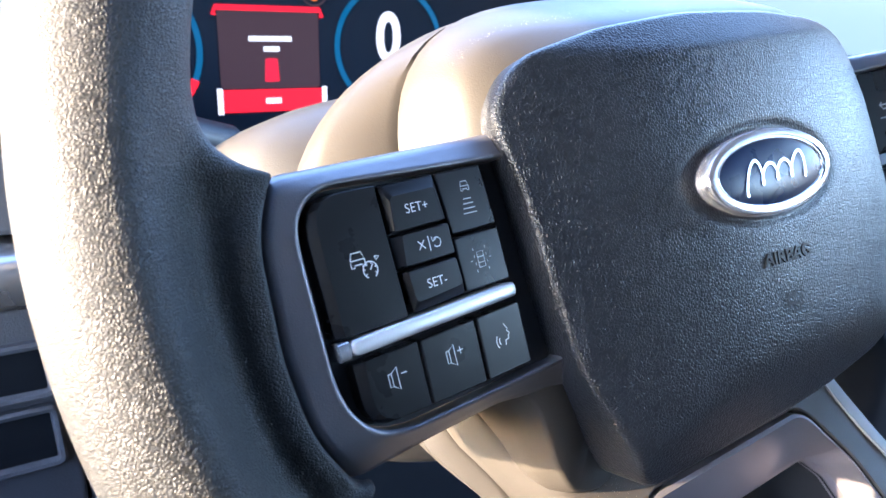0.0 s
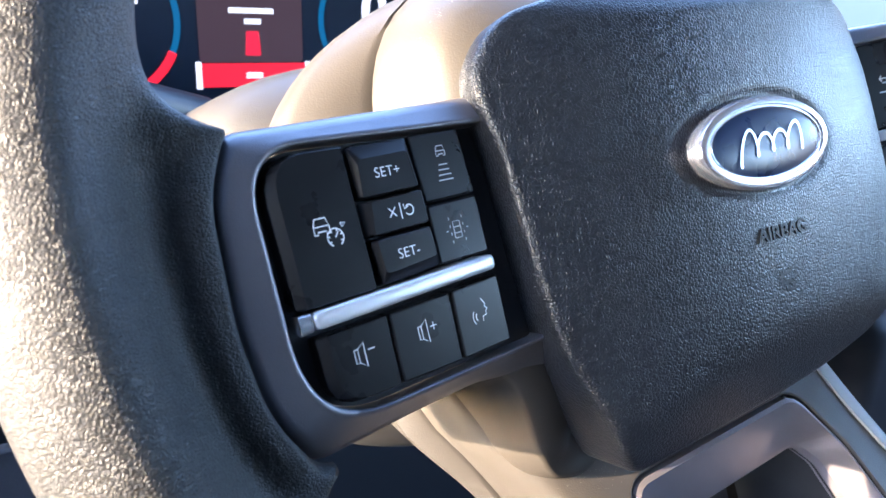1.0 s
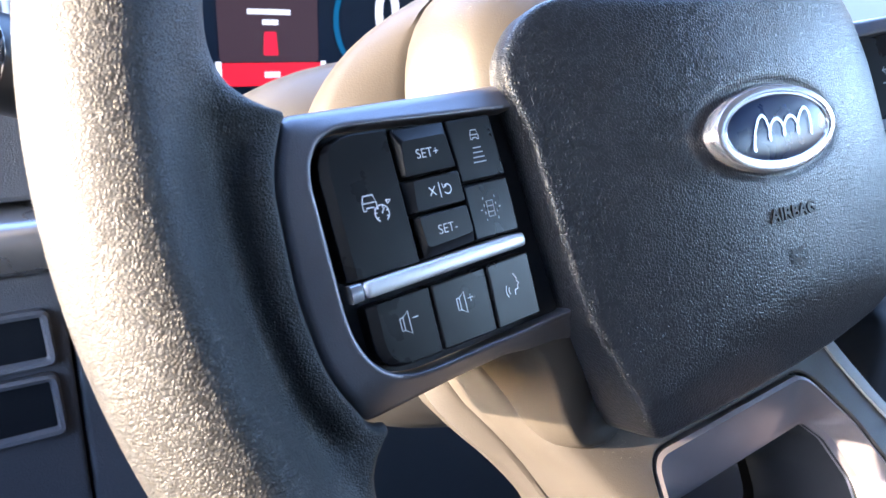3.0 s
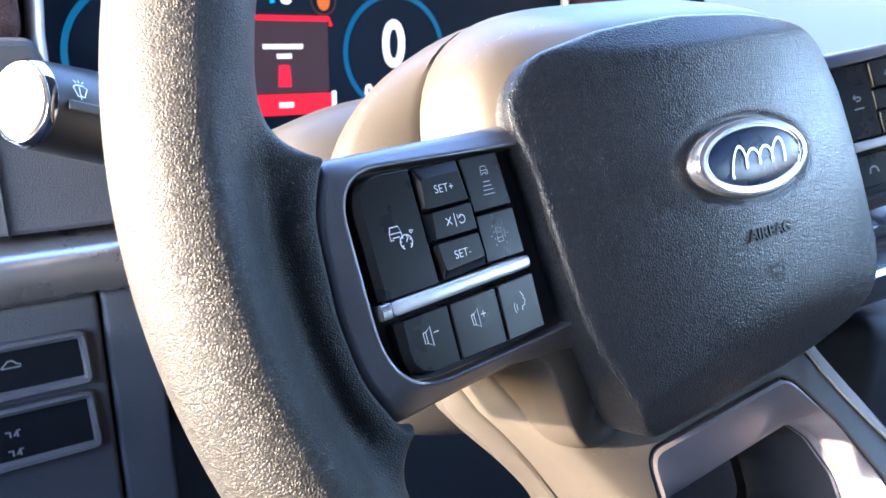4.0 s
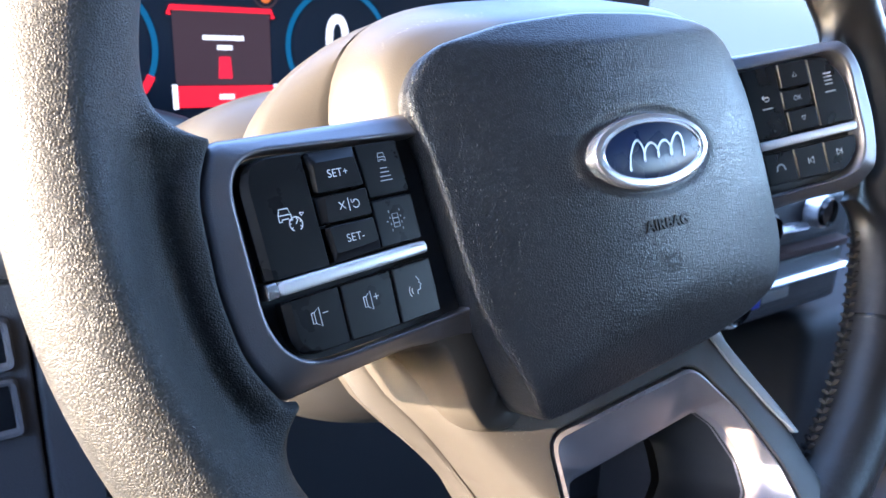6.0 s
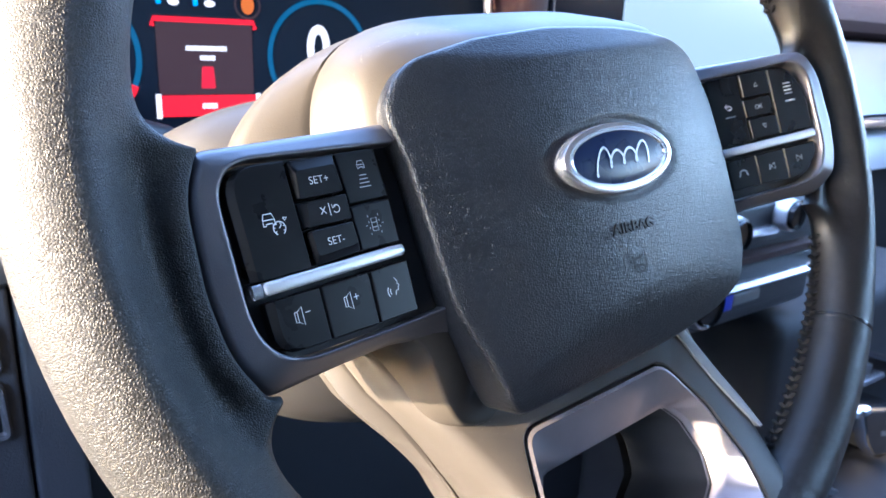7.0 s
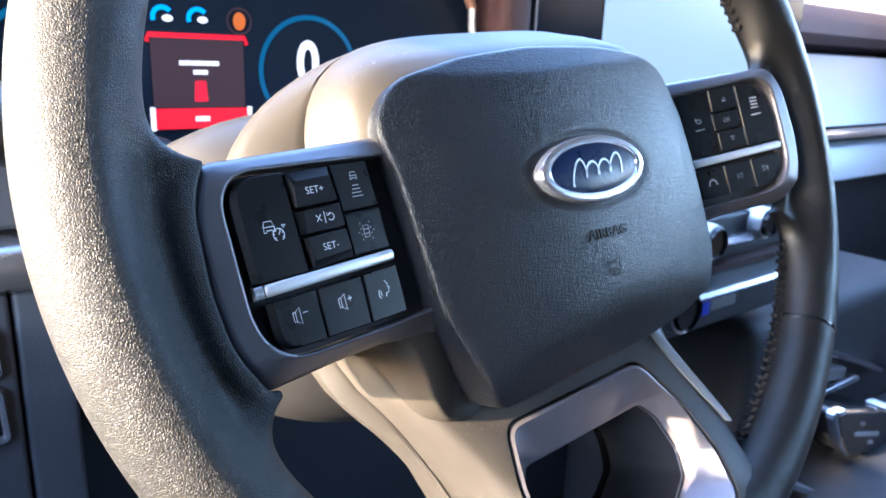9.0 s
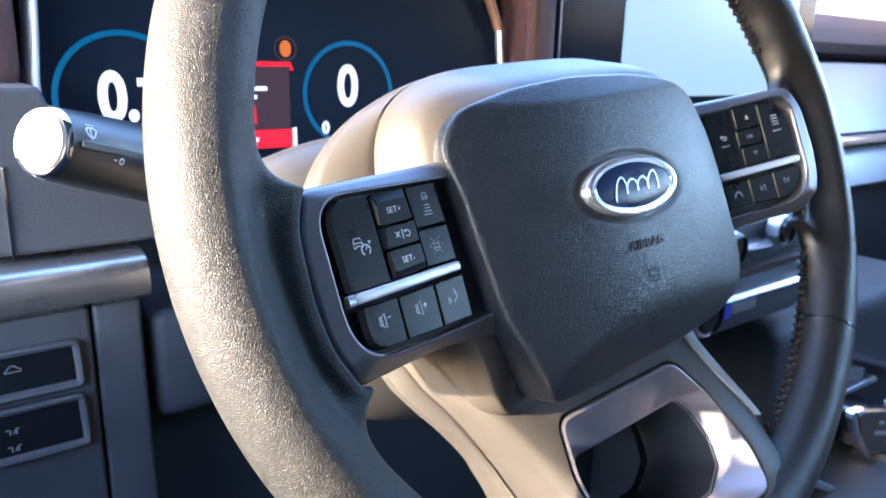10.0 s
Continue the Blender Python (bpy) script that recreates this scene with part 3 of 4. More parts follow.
part("lettering", letters("AIRBAG", 0.0052, lambda x, y, z: on_cap(x * 1.22 - 0.0015, y - 0.0338, 0.0001 + z), depth=0.0003, bold=0.00012), MOULD, wheel, "moulded airbag lettering").matrix_local = LEVEL
part("horn_symbol", strokes(glyph(-0.0022, -0.0465, 0.0036, [[(-0.9, 0.6), (-0.9, -0.6)], [(-0.9, 0.3), (0.2, 0.4), (0.9, 0.9), (0.9, -0.7), (0.2, -0.4), (-0.9, -0.3)], [(-0.5, -0.4), (-0.2, -1.0), (0.5, -1.0), (0.6, -0.5)]]), 0.0009, lambda x, y: on_cap(x, y, 0.0003)), MOULD, wheel, "moulded horn symbol").matrix_local = LEVEL


# front and back shells of the hub, behind the airbag cover
def hub_line(n, wide, top, bottom, power=3.8, tuck=0.0, low=None):
    out = []
    for k in range(96):
        a = 2 * math.pi * k / 96
        c, s = math.cos(a), math.sin(a)
        p = power if s > 0 else 2.2
        q = (abs(c) ** p + abs(s) ** p) ** (-1 / p)
        x, y = (wide if s > 0 else low or wide) * c * q, (top if s > 0 else bottom) * s * q - 0.018
        out.append((x, y, n - tuck * smooth(0.060, 0.075, abs(x)) * (1 - smooth(0.006, 0.014, y)) * smooth(-0.062, -0.050, y)))
    return out


bm = bmesh.new()
add_loft(bm, [hub_line(-0.0075, 0.0780, 0.0590, 0.050, 7, 0.016), hub_line(-0.0108, 0.0832, 0.0645, 0.053, 6.8, 0.013), hub_line(-0.0146, 0.0864, 0.0684, 0.056, 6.2, 0.010), hub_line(-0.0200, 0.0890, 0.0722, 0.060, 5.6, 0.008), hub_line(-0.0255, 0.0910, 0.0757, 0.064, 5.0, 0.006), hub_line(-0.0305, 0.0932, 0.0788, 0.069, 4.3, 0.003), hub_line(-0.0345, 0.0955, 0.0815, 0.076), hub_line(-0.0358, 0.0951, 0.0813, 0.076), hub_line(-0.0363, 0.0910, 0.0775, 0.072)], cap=(True, True))
part("front_shell", bm, SHELL, wheel, "dark plastic front shell of the hub")
bm = bmesh.new()
# its upper half flares out behind the spokes
add_loft(bm, [hub_line(-0.0376, 0.0910, 0.0775, 0.072), hub_line(-0.0378, 0.0958, 0.0817, 0.076), hub_line(-0.0386, 0.0990, 0.0822, 0.0765, 3.5, 0, 0.0965), hub_line(-0.0440, 0.1220, 0.0838, 0.078, 2.6, 0, 0.098), hub_line(-0.0480, 0.1270, 0.0852, 0.079, 2.45, 0, 0.100), hub_line(-0.054, 0.1280, 0.0850, 0.079, 2.45, 0, 0.100), hub_line(-0.068, 0.1230, 0.0800, 0.078, 2.5, 0, 0.099), hub_line(-0.076, 0.1120, 0.0700, 0.072, 2.6, 0, 0.092)], cap=(True, True))
part("back_shell", bm, SHELL, wheel, "dark plastic back shell of the hub")

# flanks that run from the spoke covers down beside the airbag cover to the lower spoke
def shell_flank(side):
    line = [(-0.1000, -0.0462, -0.0092), (-0.0905, -0.0490, -0.0102), (-0.0850, -0.0540, -0.0110), (-0.0815, -0.0640, -0.0135), (-0.0782, -0.0760, -0.0165), (-0.0722, -0.0850, -0.0195), (-0.0630, -0.0888, -0.0215), (-0.0540, -0.0895, -0.0230)]
    rings = []
    for k in range(61):
        q = k / 60 * (len(line) - 1)
        i = min(int(q), len(line) - 2)
        f = q - i
        a, b, c, d = (Vector(line[min(max(j, 0), len(line) - 1)]) for j in (i - 1, i, i + 1, i + 2))
        p = (b * 2 + (c - a) * f + (a * 2 - b * 5 + c * 4 - d) * f * f + (b * 3 - a - c * 3 + d) * f ** 3) / 2
        g = (c - a) + (d - b - c + a) * f
        out = Vector((g.y, -g.x, 0)).normalized()
        if out.x > 0:
            out = -out
        rings.append([Vector(((p + out * u).x * side, (p + out * u).y + (RISE if side < 0 else 0), p.z + h)) for u, h in ((-0.019, -0.005), (-0.014, -0.0010), (-0.006, 0.0), (-0.0014, -0.0003), (-0.0005, -0.0009), (0.0, -0.0020), (0.0009, -0.0050), (0.0022, -0.0085), (0.0028, -0.0125), (0.0028, -0.0300))])
    bm = bmesh.new()
    add_loft(bm, rings)
    part("shell_flank", bm, SHELL, wheel, "dark plastic flank beside the airbag cover")


shell_flank(1)
shell_flank(-1)

# lower spoke: a plate that rises to the rim, with a funnel-shaped opening
LX = -0.005


def sided(rows, radii, cx=LX):
    """A shape even on both sides of the spoke's middle, from (half width, height) rows, top to bottom."""
    pts = [(cx - w, y) for w, y in rows] + [(cx + w, y) for w, y in reversed(rows)]
    return rounded(pts, radii + radii[::-1], 6)


OUT = rounded([(-0.088, -0.058), (-0.079, -0.074), (-0.071, -0.091), (-0.0636, -0.110), (-0.0595, -0.126), (-0.061, -0.145), (-0.071, -0.168), (-0.063, -0.182),
               (0.053, -0.182), (0.0610, -0.168), (0.0600, -0.146), (0.0620, -0.128), (0.0595, -0.110), (0.0590, -0.093), (0.067, -0.074), (0.076, -0.058)],
              [0.002, 0.02, 0.03, 0.03, 0.03, 0.03, 0.008, 0.006, 0.006, 0.008, 0.03, 0.03, 0.03, 0.02, 0.02, 0.002], 6)
EDGE = sided([(0.0405, -0.0968), (0.0485, -0.117), (0.0510, -0.140), (0.047, -0.160)], [0.009, 0.015, 0.015, 0.010], -0.0078)
HOLE = sided([(0.0365, -0.1160), (0.0425, -0.1240), (0.0430, -0.1390), (0.0375, -0.1490), (0.023, -0.1560)], [0.003, 0.006, 0.008, 0.006, 0.006])
LC = (LX, -0.132)
lo, le, lh = radial(OUT, 144, LC), radial(EDGE, 144, LC), radial(HOLE, 144, LC)


def arm_n(x, y):
    return -0.016 - 0.5 * (max(y, -0.160) + 0.10) - 0.002 * smooth(-0.09, -0.07, y)


def grow(q, d, drop, flare=0.0):
    """The outline widened by d and sunk by drop, less deep towards the hub, where it can flare out."""
    out = []
    for x, y in shrink(q, -d):
        s = smooth(-0.115, -0.070, y)
        out.append((x + math.copysign(flare * s, x - LX), y, arm_n(x, y) + drop * (1 - 0.55 * smooth(-0.13, -0.055, y))))
    return out


bm = bmesh.new()
add_loft(bm, [grow(lo, 0.0030, -0.0335), grow(lo, 0.0064, -0.0335), grow(lo, 0.0070, -0.0325), grow(lo, 0.0062, -0.020), grow(lo, 0.0040, -0.0085), grow(lo, 0.0012, -0.0030), grow(lo, -0.002, -0.0007), grow(le, 0.0020, 0.0), grow(le, 0.0013, -0.0007), grow(le, 0.0012, -0.006)], cap=(False, False))
part("lower_spoke", bm, SHELL, wheel, "dark plastic lower spoke round an opening")
bm = bmesh.new()
add_loft(bm, [grow(lo, 0.0030, -0.0362), grow(lo, 0.0064, -0.0362), grow(lo, 0.0072, -0.0372, 0.001), grow(lo, 0.0078, -0.046, 0.006), grow(lo, 0.0030, -0.064, 0.010), grow(lo, -0.010, -0.070, 0.010), grow(lh, 0.006, -0.070)], cap=(False, False))
part("lower_spoke_back", bm, SHELL, wheel, "dark plastic back cover of the lower spoke")
bm = bmesh.new()
add_loft(bm, [grow(le, 0.0, -0.006), grow(le, 0.0, -0.0004), grow(le, -0.0012, 0.0002), grow(lh, 0.0018, -0.0130), grow(lh, 0.0, -0.0145), grow(lh, -0.0004, -0.0170)], cap=(False, False))
part("lower_trim", bm, TRIM, wheel, "gunmetal trim frame of the lower opening")

bm = bmesh.new()
add_loft(bm, [grow(lh, -0.0003, -0.0150), grow(lh, 0.0002, -0.030), grow(lh, 0.005, -0.064)], cap=(False, False))
part("opening_liner", bm, LINER, wheel, "black liner of the opening")

# sunlit edge of the dark lower spoke, painted as a paler raised strip
bm = bmesh.new()
rings = []
for y, x0, x1 in ((-0.078, 0.0520, 0.0600), (-0.0900, 0.0505, 0.0580), (-0.1000, 0.0515, 0.0592), (-0.1100, 0.0535, 0.0608), (-0.1190, 0.0560, 0.0626), (-0.1270, 0.0585, 0.0640), (-0.1340, 0.0612, 0.0645)):
    n, d = arm_n(x0, y), x1 - x0
    rings.append([(x0, y, n - 0.0040), (x0 + 0.0003, y, n + 0.0006), (x0 + d * 0.5, y, n + 0.0010), (x1 - 0.0008, y, n + 0.0002), (x1, y, n - 0.0016), (x1 - 0.001, y, n - 0.0100)])
add_loft(bm, rings)
part("arm_sunlit_edge", bm, BRIGHT, wheel, "pale strip painted as the sunlit edge of the lower spoke")

# dust in the groove round the airbag cover
rng = random.Random(11)
bm = bmesh.new()


def speck(p, size):
    vs = [bm.verts.new(Vector(p) + Vector((rng.uniform(-1, 1), rng.uniform(-1, 1), rng.uniform(-0.4, 0.8))) * size) for q in range(4)]
    for tri in ((0, 1, 2), (0, 1, 3), (0, 2, 3), (1, 2, 3)):
        bm.faces.new([vs[q] for q in tri])


ridge_ring, outer_ring = hub_line(-0.0146, 0.0864, 0.0684, 0.070, 6.2, 0.010), hub_line(-0.0200, 0.0890, 0.0722, 0.072, 5.6, 0.008)
for q in range(330):
    dense = q < 250
    k, s = (rng.randrange(30, 45), min(1, abs(rng.gauss(0.1, 0.25)))) if dense else (rng.randrange(8, 40), rng.random())
    j = rng.random()
    a0, a1 = Vector(ridge_ring[k]).lerp(Vector(ridge_ring[k + 1]), j), Vector(outer_ring[k]).lerp(Vector(outer_ring[k + 1]), j)
    speck(a0.lerp(a1, s), rng.uniform(0.00006, 0.00018))
for q in range(90):
    x, y = -0.056 + rng.gauss(0, 0.006), -0.0895 + rng.gauss(0, 0.0025)
    speck((x, y, arm_n(x, y) + 0.00008), rng.uniform(0.00005, 0.00012))
tagged(part("dust", bm, DUST, wheel, "pale dust specks"), kind="stuff")

# stitched seam along the inner side of the rim, and the joint of the leather
bm = bmesh.new()
for k in range(90):
    a = -78 + k * 1.75
    if -24 < a < 16:
        continue
    er, et = Vector((math.cos(radians(a)), math.sin(radians(a)), 0)), Vector((-math.sin(radians(a)), math.cos(radians(a)), 0))
    psi = radians(189)
    base = er * (R + (RA + 0.0002) * math.cos(psi)) + Vector((0, 0, (RK + 0.0003) * math.sin(psi)))
    side = (er * -math.sin(psi) * RA + Vector((0, 0, RK * math.cos(psi)))).normalized()
    up = (er * math.cos(psi) / RA + Vector((0, 0, math.sin(psi) / RK))).normalized()
    for sg in (-1, 1):
        p0, p1 = base + side * sg * 0.0002, base + side * sg * 0.0036 + et * 0.0026
        d = (p1 - p0).normalized()
        w = d.cross(up) * 0.0011
        rings = []
        for q, hgt, f in ((p0, -0.0002, 0.6), (p0.lerp(p1, 0.3), 0.0015, 1), (p0.lerp(p1, 0.7), 0.0015, 1), (p1, -0.0002, 0.6)):
            rings.append([q - w * f, q - w * 0.6 * f + up * hgt, q + w * 0.6 * f + up * hgt, q + w * f])
        add_loft(bm, rings, cap=(False, False))
tagged(part("stitching", bm, THREAD, wheel, "black baseball stitching"), kind="stuff")


def band(a, half):
    bm = bmesh.new()
    rs = []
    for da, g in ((-half, 1.0), (-half * 0.5, 1.012), (half * 0.5, 1.012), (half, 1.0)):
        er = Vector((math.cos(radians(a + da)), math.sin(radians(a + da)), 0))
        rs.append([er * (R + RA * g * math.cos(2 * math.pi * k / 48)) + Vector((0, 0, (RB if k < 24 else RK) * g * math.copysign(abs(math.sin(2 * math.pi * k / 48)) ** 0.92, math.sin(2 * math.pi * k / 48)))) for k in range(48)])
    add_loft(bm, rs, cap=(False, False))
    return bm


part("seam", band(-39.0, 0.35), PIANO, wheel, "dark seam of the leather")

# ---------- steering column ----------
column = thing("steering_column_shroud", "dark grey plastic shroud of the steering column", "column shroud", TILTED)


def tube_line(n, wide, top, bottom, cy, power=2.8):
    return [(x, y + 0.018 + cy, z) for x, y, z in hub_line(n, wide, top, bottom, power)]


bm = bmesh.new()
rings = [tube_line(-0.074, 0.060, 0.038, 0.060, -0.010, 5), tube_line(-0.079, 0.100, 0.053, 0.078, -0.010, 5), tube_line(-0.086, 0.121, 0.0605, 0.085, -0.010, 5), tube_line(-0.098, 0.132, 0.0645, 0.090, -0.010, 5), tube_line(-0.12, 0.137, 0.066, 0.094, -0.010, 5), tube_line(-0.25, 0.125, 0.045, 0.090, -0.008, 4), tube_line(-0.34, 0.11, 0.03, 0.08, -0.008, 4)]
# the halves meet at a parting line along both sides
for name, rows, label in (("upper_shroud", range(0, 49), "grey plastic upper half"), ("lower_shroud", range(48, 97), "grey plastic lower half")):
    bm = bmesh.new()
    sg = 1 if name == "upper_shroud" else -1
    add_loft(bm, [[(q[k % 96][0], q[k % 96][1] + sg * 0.0003, q[k % 96][2]) for k in rows] for q in rings], cap=(True, True))
    part(name, bm, SHROUD, column, label)


def tube(axis0, axis1, profile, n=40, squash=1.0):
    """A turned body from axis0 to axis1; profile: (part of the length, radius)."""
    a, b = Vector(axis0), Vector(axis1)
    d = (b - a).normalized()
    u = d.cross(Vector((0, 0, 1))).normalized()
    v = u.cross(d)
    bm = bmesh.new()
    add_loft(bm, [[a.lerp(b, s) + (u * math.cos(2 * math.pi * k / n) + v * math.sin(2 * math.pi * k / n) * squash) * r for k in range(n)] for s, r in profile])
    return bm


part("tilt_lever", tube((0.205, 0.12, 0.541), (0.292, 0.12, 0.482), [(0, 0.002), (0.02, 0.0045), (0.9, 0.004), (1, 0.001)], 16, 0.6), POLISH, column, "satin metal lever")

# ---------- wiper stalk ----------
stalk = thing("wiper_stalk", "black stalk with a bright round end on the steering column", "stalk")
S0, S1 = Vector((-0.2025, 0.1407, 0.8102)), Vector((-0.0974, 0.2089, 0.7756))
part("stalk_body", tube(S0, S1, [(0.035, 0.0000), (0.035, 0.0155), (0.06, 0.0163), (0.20, 0.0175), (0.5, 0.0195), (0.59, 0.0200), (0.60, 0.0115), (1.0, 0.0115)]), BLACKPLASTIC, stalk)
part("end_ring", tube(S0, S1, [(0.030, 0.0128), (0.024, 0.0137), (0.022, 0.0146), (0.026, 0.0154), (0.044, 0.0163), (0.052, 0.0157)]), CHROME, stalk, "chrome ring")
part("end_cap", tube(S0, S1, [(0.016, 0.0000), (0.017, 0.0092), (0.020, 0.0130), (0.026, 0.0135), (0.034, 0.0134)]), ENDCAP, stalk, "bright satin end cap")
part("collar", tube(S0, S1, [(0.54, 0.0193), (0.545, 0.0203), (0.585, 0.0205), (0.592, 0.0157)]), PIANO, stalk, "black collar")
axis = (S1 - S0).normalized()
outw = Vector((-0.25, -0.85, 0.45))
outw = (outw - axis * outw.dot(axis)).normalized()
acr = outw.cross(axis)


def on_stalk(r):
    def place(a, b, c=0.0):
        turn = b * 1.135 / 0.0166
        return S0 + axis * (0.034 + a) * 1.135 + (outw * math.cos(turn) + acr * math.sin(turn)) * (r + 0.022 * max(0, a + 0.02) * 0.9)
    return place


WIPER = [[(-1.0, 0.5), (-0.5, 0.8), (0.5, 0.8), (1.0, 0.5), (0.45, -0.6), (0.0, -0.5), (-0.45, -0.6), (-1.0, 0.5)], [(0.0, -0.9), (-0.15, 0.6)], [(-0.7, 1.4), (-0.4, 1.1)], [(0.0, 1.5), (0.0, 1.15)], [(0.7, 1.4), (0.4, 1.1)]]
part("wiper_symbol", strokes([[(-0.0215 + x * 0.0026, -0.0006 + y * 0.0026) for x, y in line] for line in WIPER], 0.0004, on_stalk(0.0178)), ICON, stalk)
part("stalk_mark", strokes([[(-0.0105, -0.0086), (-0.0090, -0.0086)], arc(-0.0065, -0.0086, 0.0010, 0, 360, 12)], 0.0005, on_stalk(0.0184)), ICON, stalk)
ridge = part("grip_ridge", slab(rounded([(-0.0260, -0.0036), (0.0010, -0.0036), (0.0010, -0.0066), (-0.0260, -0.0066)], 0.0008, 3), 0.0, 0.0008, 0.0004), BLACKPLASTIC, stalk)
for v in ridge.data.vertices:
    v.co = on_stalk(0.0174 + v.co.z)(v.co.x, v.co.y)

# ---------- instrument cluster ----------
cluster = thing("instrument_cluster", "dark digital instrument display showing two dials and a red warning", "display", Matrix.Translation((0, 0.30, 0)) @ Matrix.Rotation(radians(90), 4, "X"))
part("display_glass", slab(rounded([(-0.182, 0.735), (0.194, 0.735), (0.194, 0.905), (-0.182, 0.905)], 0.012), -0.02, 0.0, 0.001), GLASSY, cluster)
fl = lambda h: (lambda x, y, z=0.0: Vector((x, y, h)))


def disc(pts, h):
    bm = bmesh.new()
    bm.faces.new([bm.verts.new((x, y, h)) for x, y in pts])
    return bm


part("dial", strokes([arc(-0.126, 0.818, 0.042, -45, 225, 60)], 0.0036, fl(0.0006)), BLUE_LIT, cluster, "blue ring")
part("dial", strokes([arc(0.041, 0.820, 0.0385, -60, 245, 60)], 0.0036, fl(0.0006)), BLUE_LIT, cluster, "blue ring")
part("dial_mark", strokes([arc(-0.126, 0.818, 0.042, -62, -24, 16)], 0.005, fl(0.0008)), RED_LIT, cluster, "red mark")
part("digit", letters("0.", 0.043, lambda x, y, z: Vector((-0.1305 + x * 0.80, 0.8180 + y, 0.0008)), bold=0.0016), WHITE_LIT, cluster)
part("writing", strokes([[(-0.1185, 0.8290), (-0.1040, 0.8290)]], 0.0055, fl(0.0008)), WHITE_LIT, cluster)
part("digit", letters("0", 0.043, lambda x, y, z: Vector((0.0395 + x * 0.85, 0.8245 + y, 0.0008)), bold=0.0012), WHITE_LIT, cluster)
part("digit", letters("0", 0.012, lambda x, y, z: Vector((0.0195 + x, 0.794 + y, 0.0008)), bold=0.0006), WHITE_LIT, cluster)
part("message_panel", disc(rounded([(-0.073, 0.795), (-0.010, 0.795), (-0.010, 0.841), (-0.073, 0.841)], 0.003), 0.0005), PANEL_LIT, cluster)
part("message_bar", strokes([[(-0.075, 0.8375), (-0.074, 0.842), (-0.009, 0.842), (-0.008, 0.8375)]], 0.0032, fl(0.0007)), RED_LIT, cluster, "red bar")
part("message_box", disc(rounded([(-0.073, 0.781), (-0.008, 0.781), (-0.008, 0.7945), (-0.073, 0.7945)], 0.001), 0.0007), RED_LIT, cluster, "red box")
part("box_end", strokes([[(-0.074, 0.780), (-0.074, 0.7955)]], 0.0034, fl(0.0009)), WHITE_LIT, cluster)
part("box_end", strokes([[(-0.007, 0.780), (-0.007, 0.7955)]], 0.0034, fl(0.0009)), WHITE_LIT, cluster)
part("writing", strokes([[(-0.055, 0.8245), (-0.028, 0.8245)]], 0.0030, fl(0.0009)), WHITE_LIT, cluster)
part("writing", strokes([[(-0.046, 0.8185), (-0.036, 0.8185)]], 0.0030, fl(0.0009)), WHITE_LIT, cluster)
part("writing", strokes([[(-0.046, 0.7875), (-0.036, 0.7875)]], 0.0034, fl(0.0009)), WHITE_LIT, cluster)
part("warning_symbol", slab(rounded([(-0.046, 0.799), (-0.0365, 0.799), (-0.0375, 0.813), (-0.045, 0.813)], 0.001), 0.0006, 0.0009, 0.0001), DIMRED_LIT, cluster, "red symbol")
for gx in (-0.064, -0.041):
    part("small_gauge", strokes([arc(gx, 0.853, 0.0062, 40, 200, 14)], 0.003, fl(0.0008)), CYAN_LIT, cluster, "cyan arc")
    part("gauge_symbol", disc(ellipse(gx + 0.003, 0.8525, 0.0036, 0.0022, 20), 0.0009), WHITE_LIT, cluster)
part("warning_light", disc(ellipse(-0.0125, 0.853, 0.0045, 0.006, 20), 0.0009), ORANGE_LIT, cluster, "orange light")
part("warning_ring", strokes([arc(-0.0125, 0.853, 0.0085, 0, 360, 30)], 0.0014, fl(0.0008)), PANEL_LIT, cluster)


def display_edge(line, wide, deep, mat, label):
    """A rounded strip beside the display along a line of (x, height)."""
    bm = bmesh.new()
    add_loft(bm, [[(x + wide * math.cos(a), z, 0.012 + deep * math.sin(a)) for a in [2 * math.pi * k / 16 for k in range(16)]] for x, z in line])
    part("display_edge", bm, mat, cluster, label)


display_edge([(-0.165, 0.925), (-0.1775, 0.885), (-0.179, 0.86), (-0.1815, 0.83), (-0.1815, 0.78), (-0.1815, 0.73)], 0.0046, 0.012, SILVER, "chrome edge of the display")
display_edge([(0.1845, 0.8745), (0.1850, 0.862), (0.1900, 0.83), (0.1935, 0.78), (0.1935, 0.73)], 0.0024, 0.004, SILVER, "chrome edge of the display")
display_edge([(0.1600, 0.926), (0.1700, 0.903), (0.1795, 0.885), (0.1835, 0.876), (0.1842, 0.8735)], 0.0042, 0.005, COPPER, "copper upper end of the display edge")

def facing(name, pts, y, deep, mat, parent, label="", edge=0.0012, radius=0.003):
    """A thick plate that faces the driver; pts: (x, z)."""
    ob = part(name, slab(rounded(pts, radius, 4), -deep, 0.0, edge), mat, parent, label)
    ob.matrix_local = Matrix.Translation((0, y, 0)) @ Matrix.Rotation(radians(90), 4, "X")
    return ob


# ---------- dashboard ----------
dash = thing("dashboard", "dark dashboard with maroon pad and chrome strips", "dashboard")
part("hood", box(-0.34, -0.188, 0.262, 0.60, 0.826, 0.96, 0.012), BROWN, dash, "maroon padded hood")
part("hood", box(0.200, 0.232, 0.262, 0.60, 0.836, 0.96, 0.010), BROWN, dash, "maroon padded hood")
part("hood_top", box(-0.34, 0.232, 0.28, 0.62, 0.935, 0.975, 0.012), BROWN, dash, "maroon padded hood")
part("core", box(-0.42, 0.712, 0.32, 0.62, 0.30, 0.930, 0.01), DASH, dash)
part("core", box(0.712, 1.40, 0.47, 0.62, 0.30, 0.928, 0.01), DASH, dash)
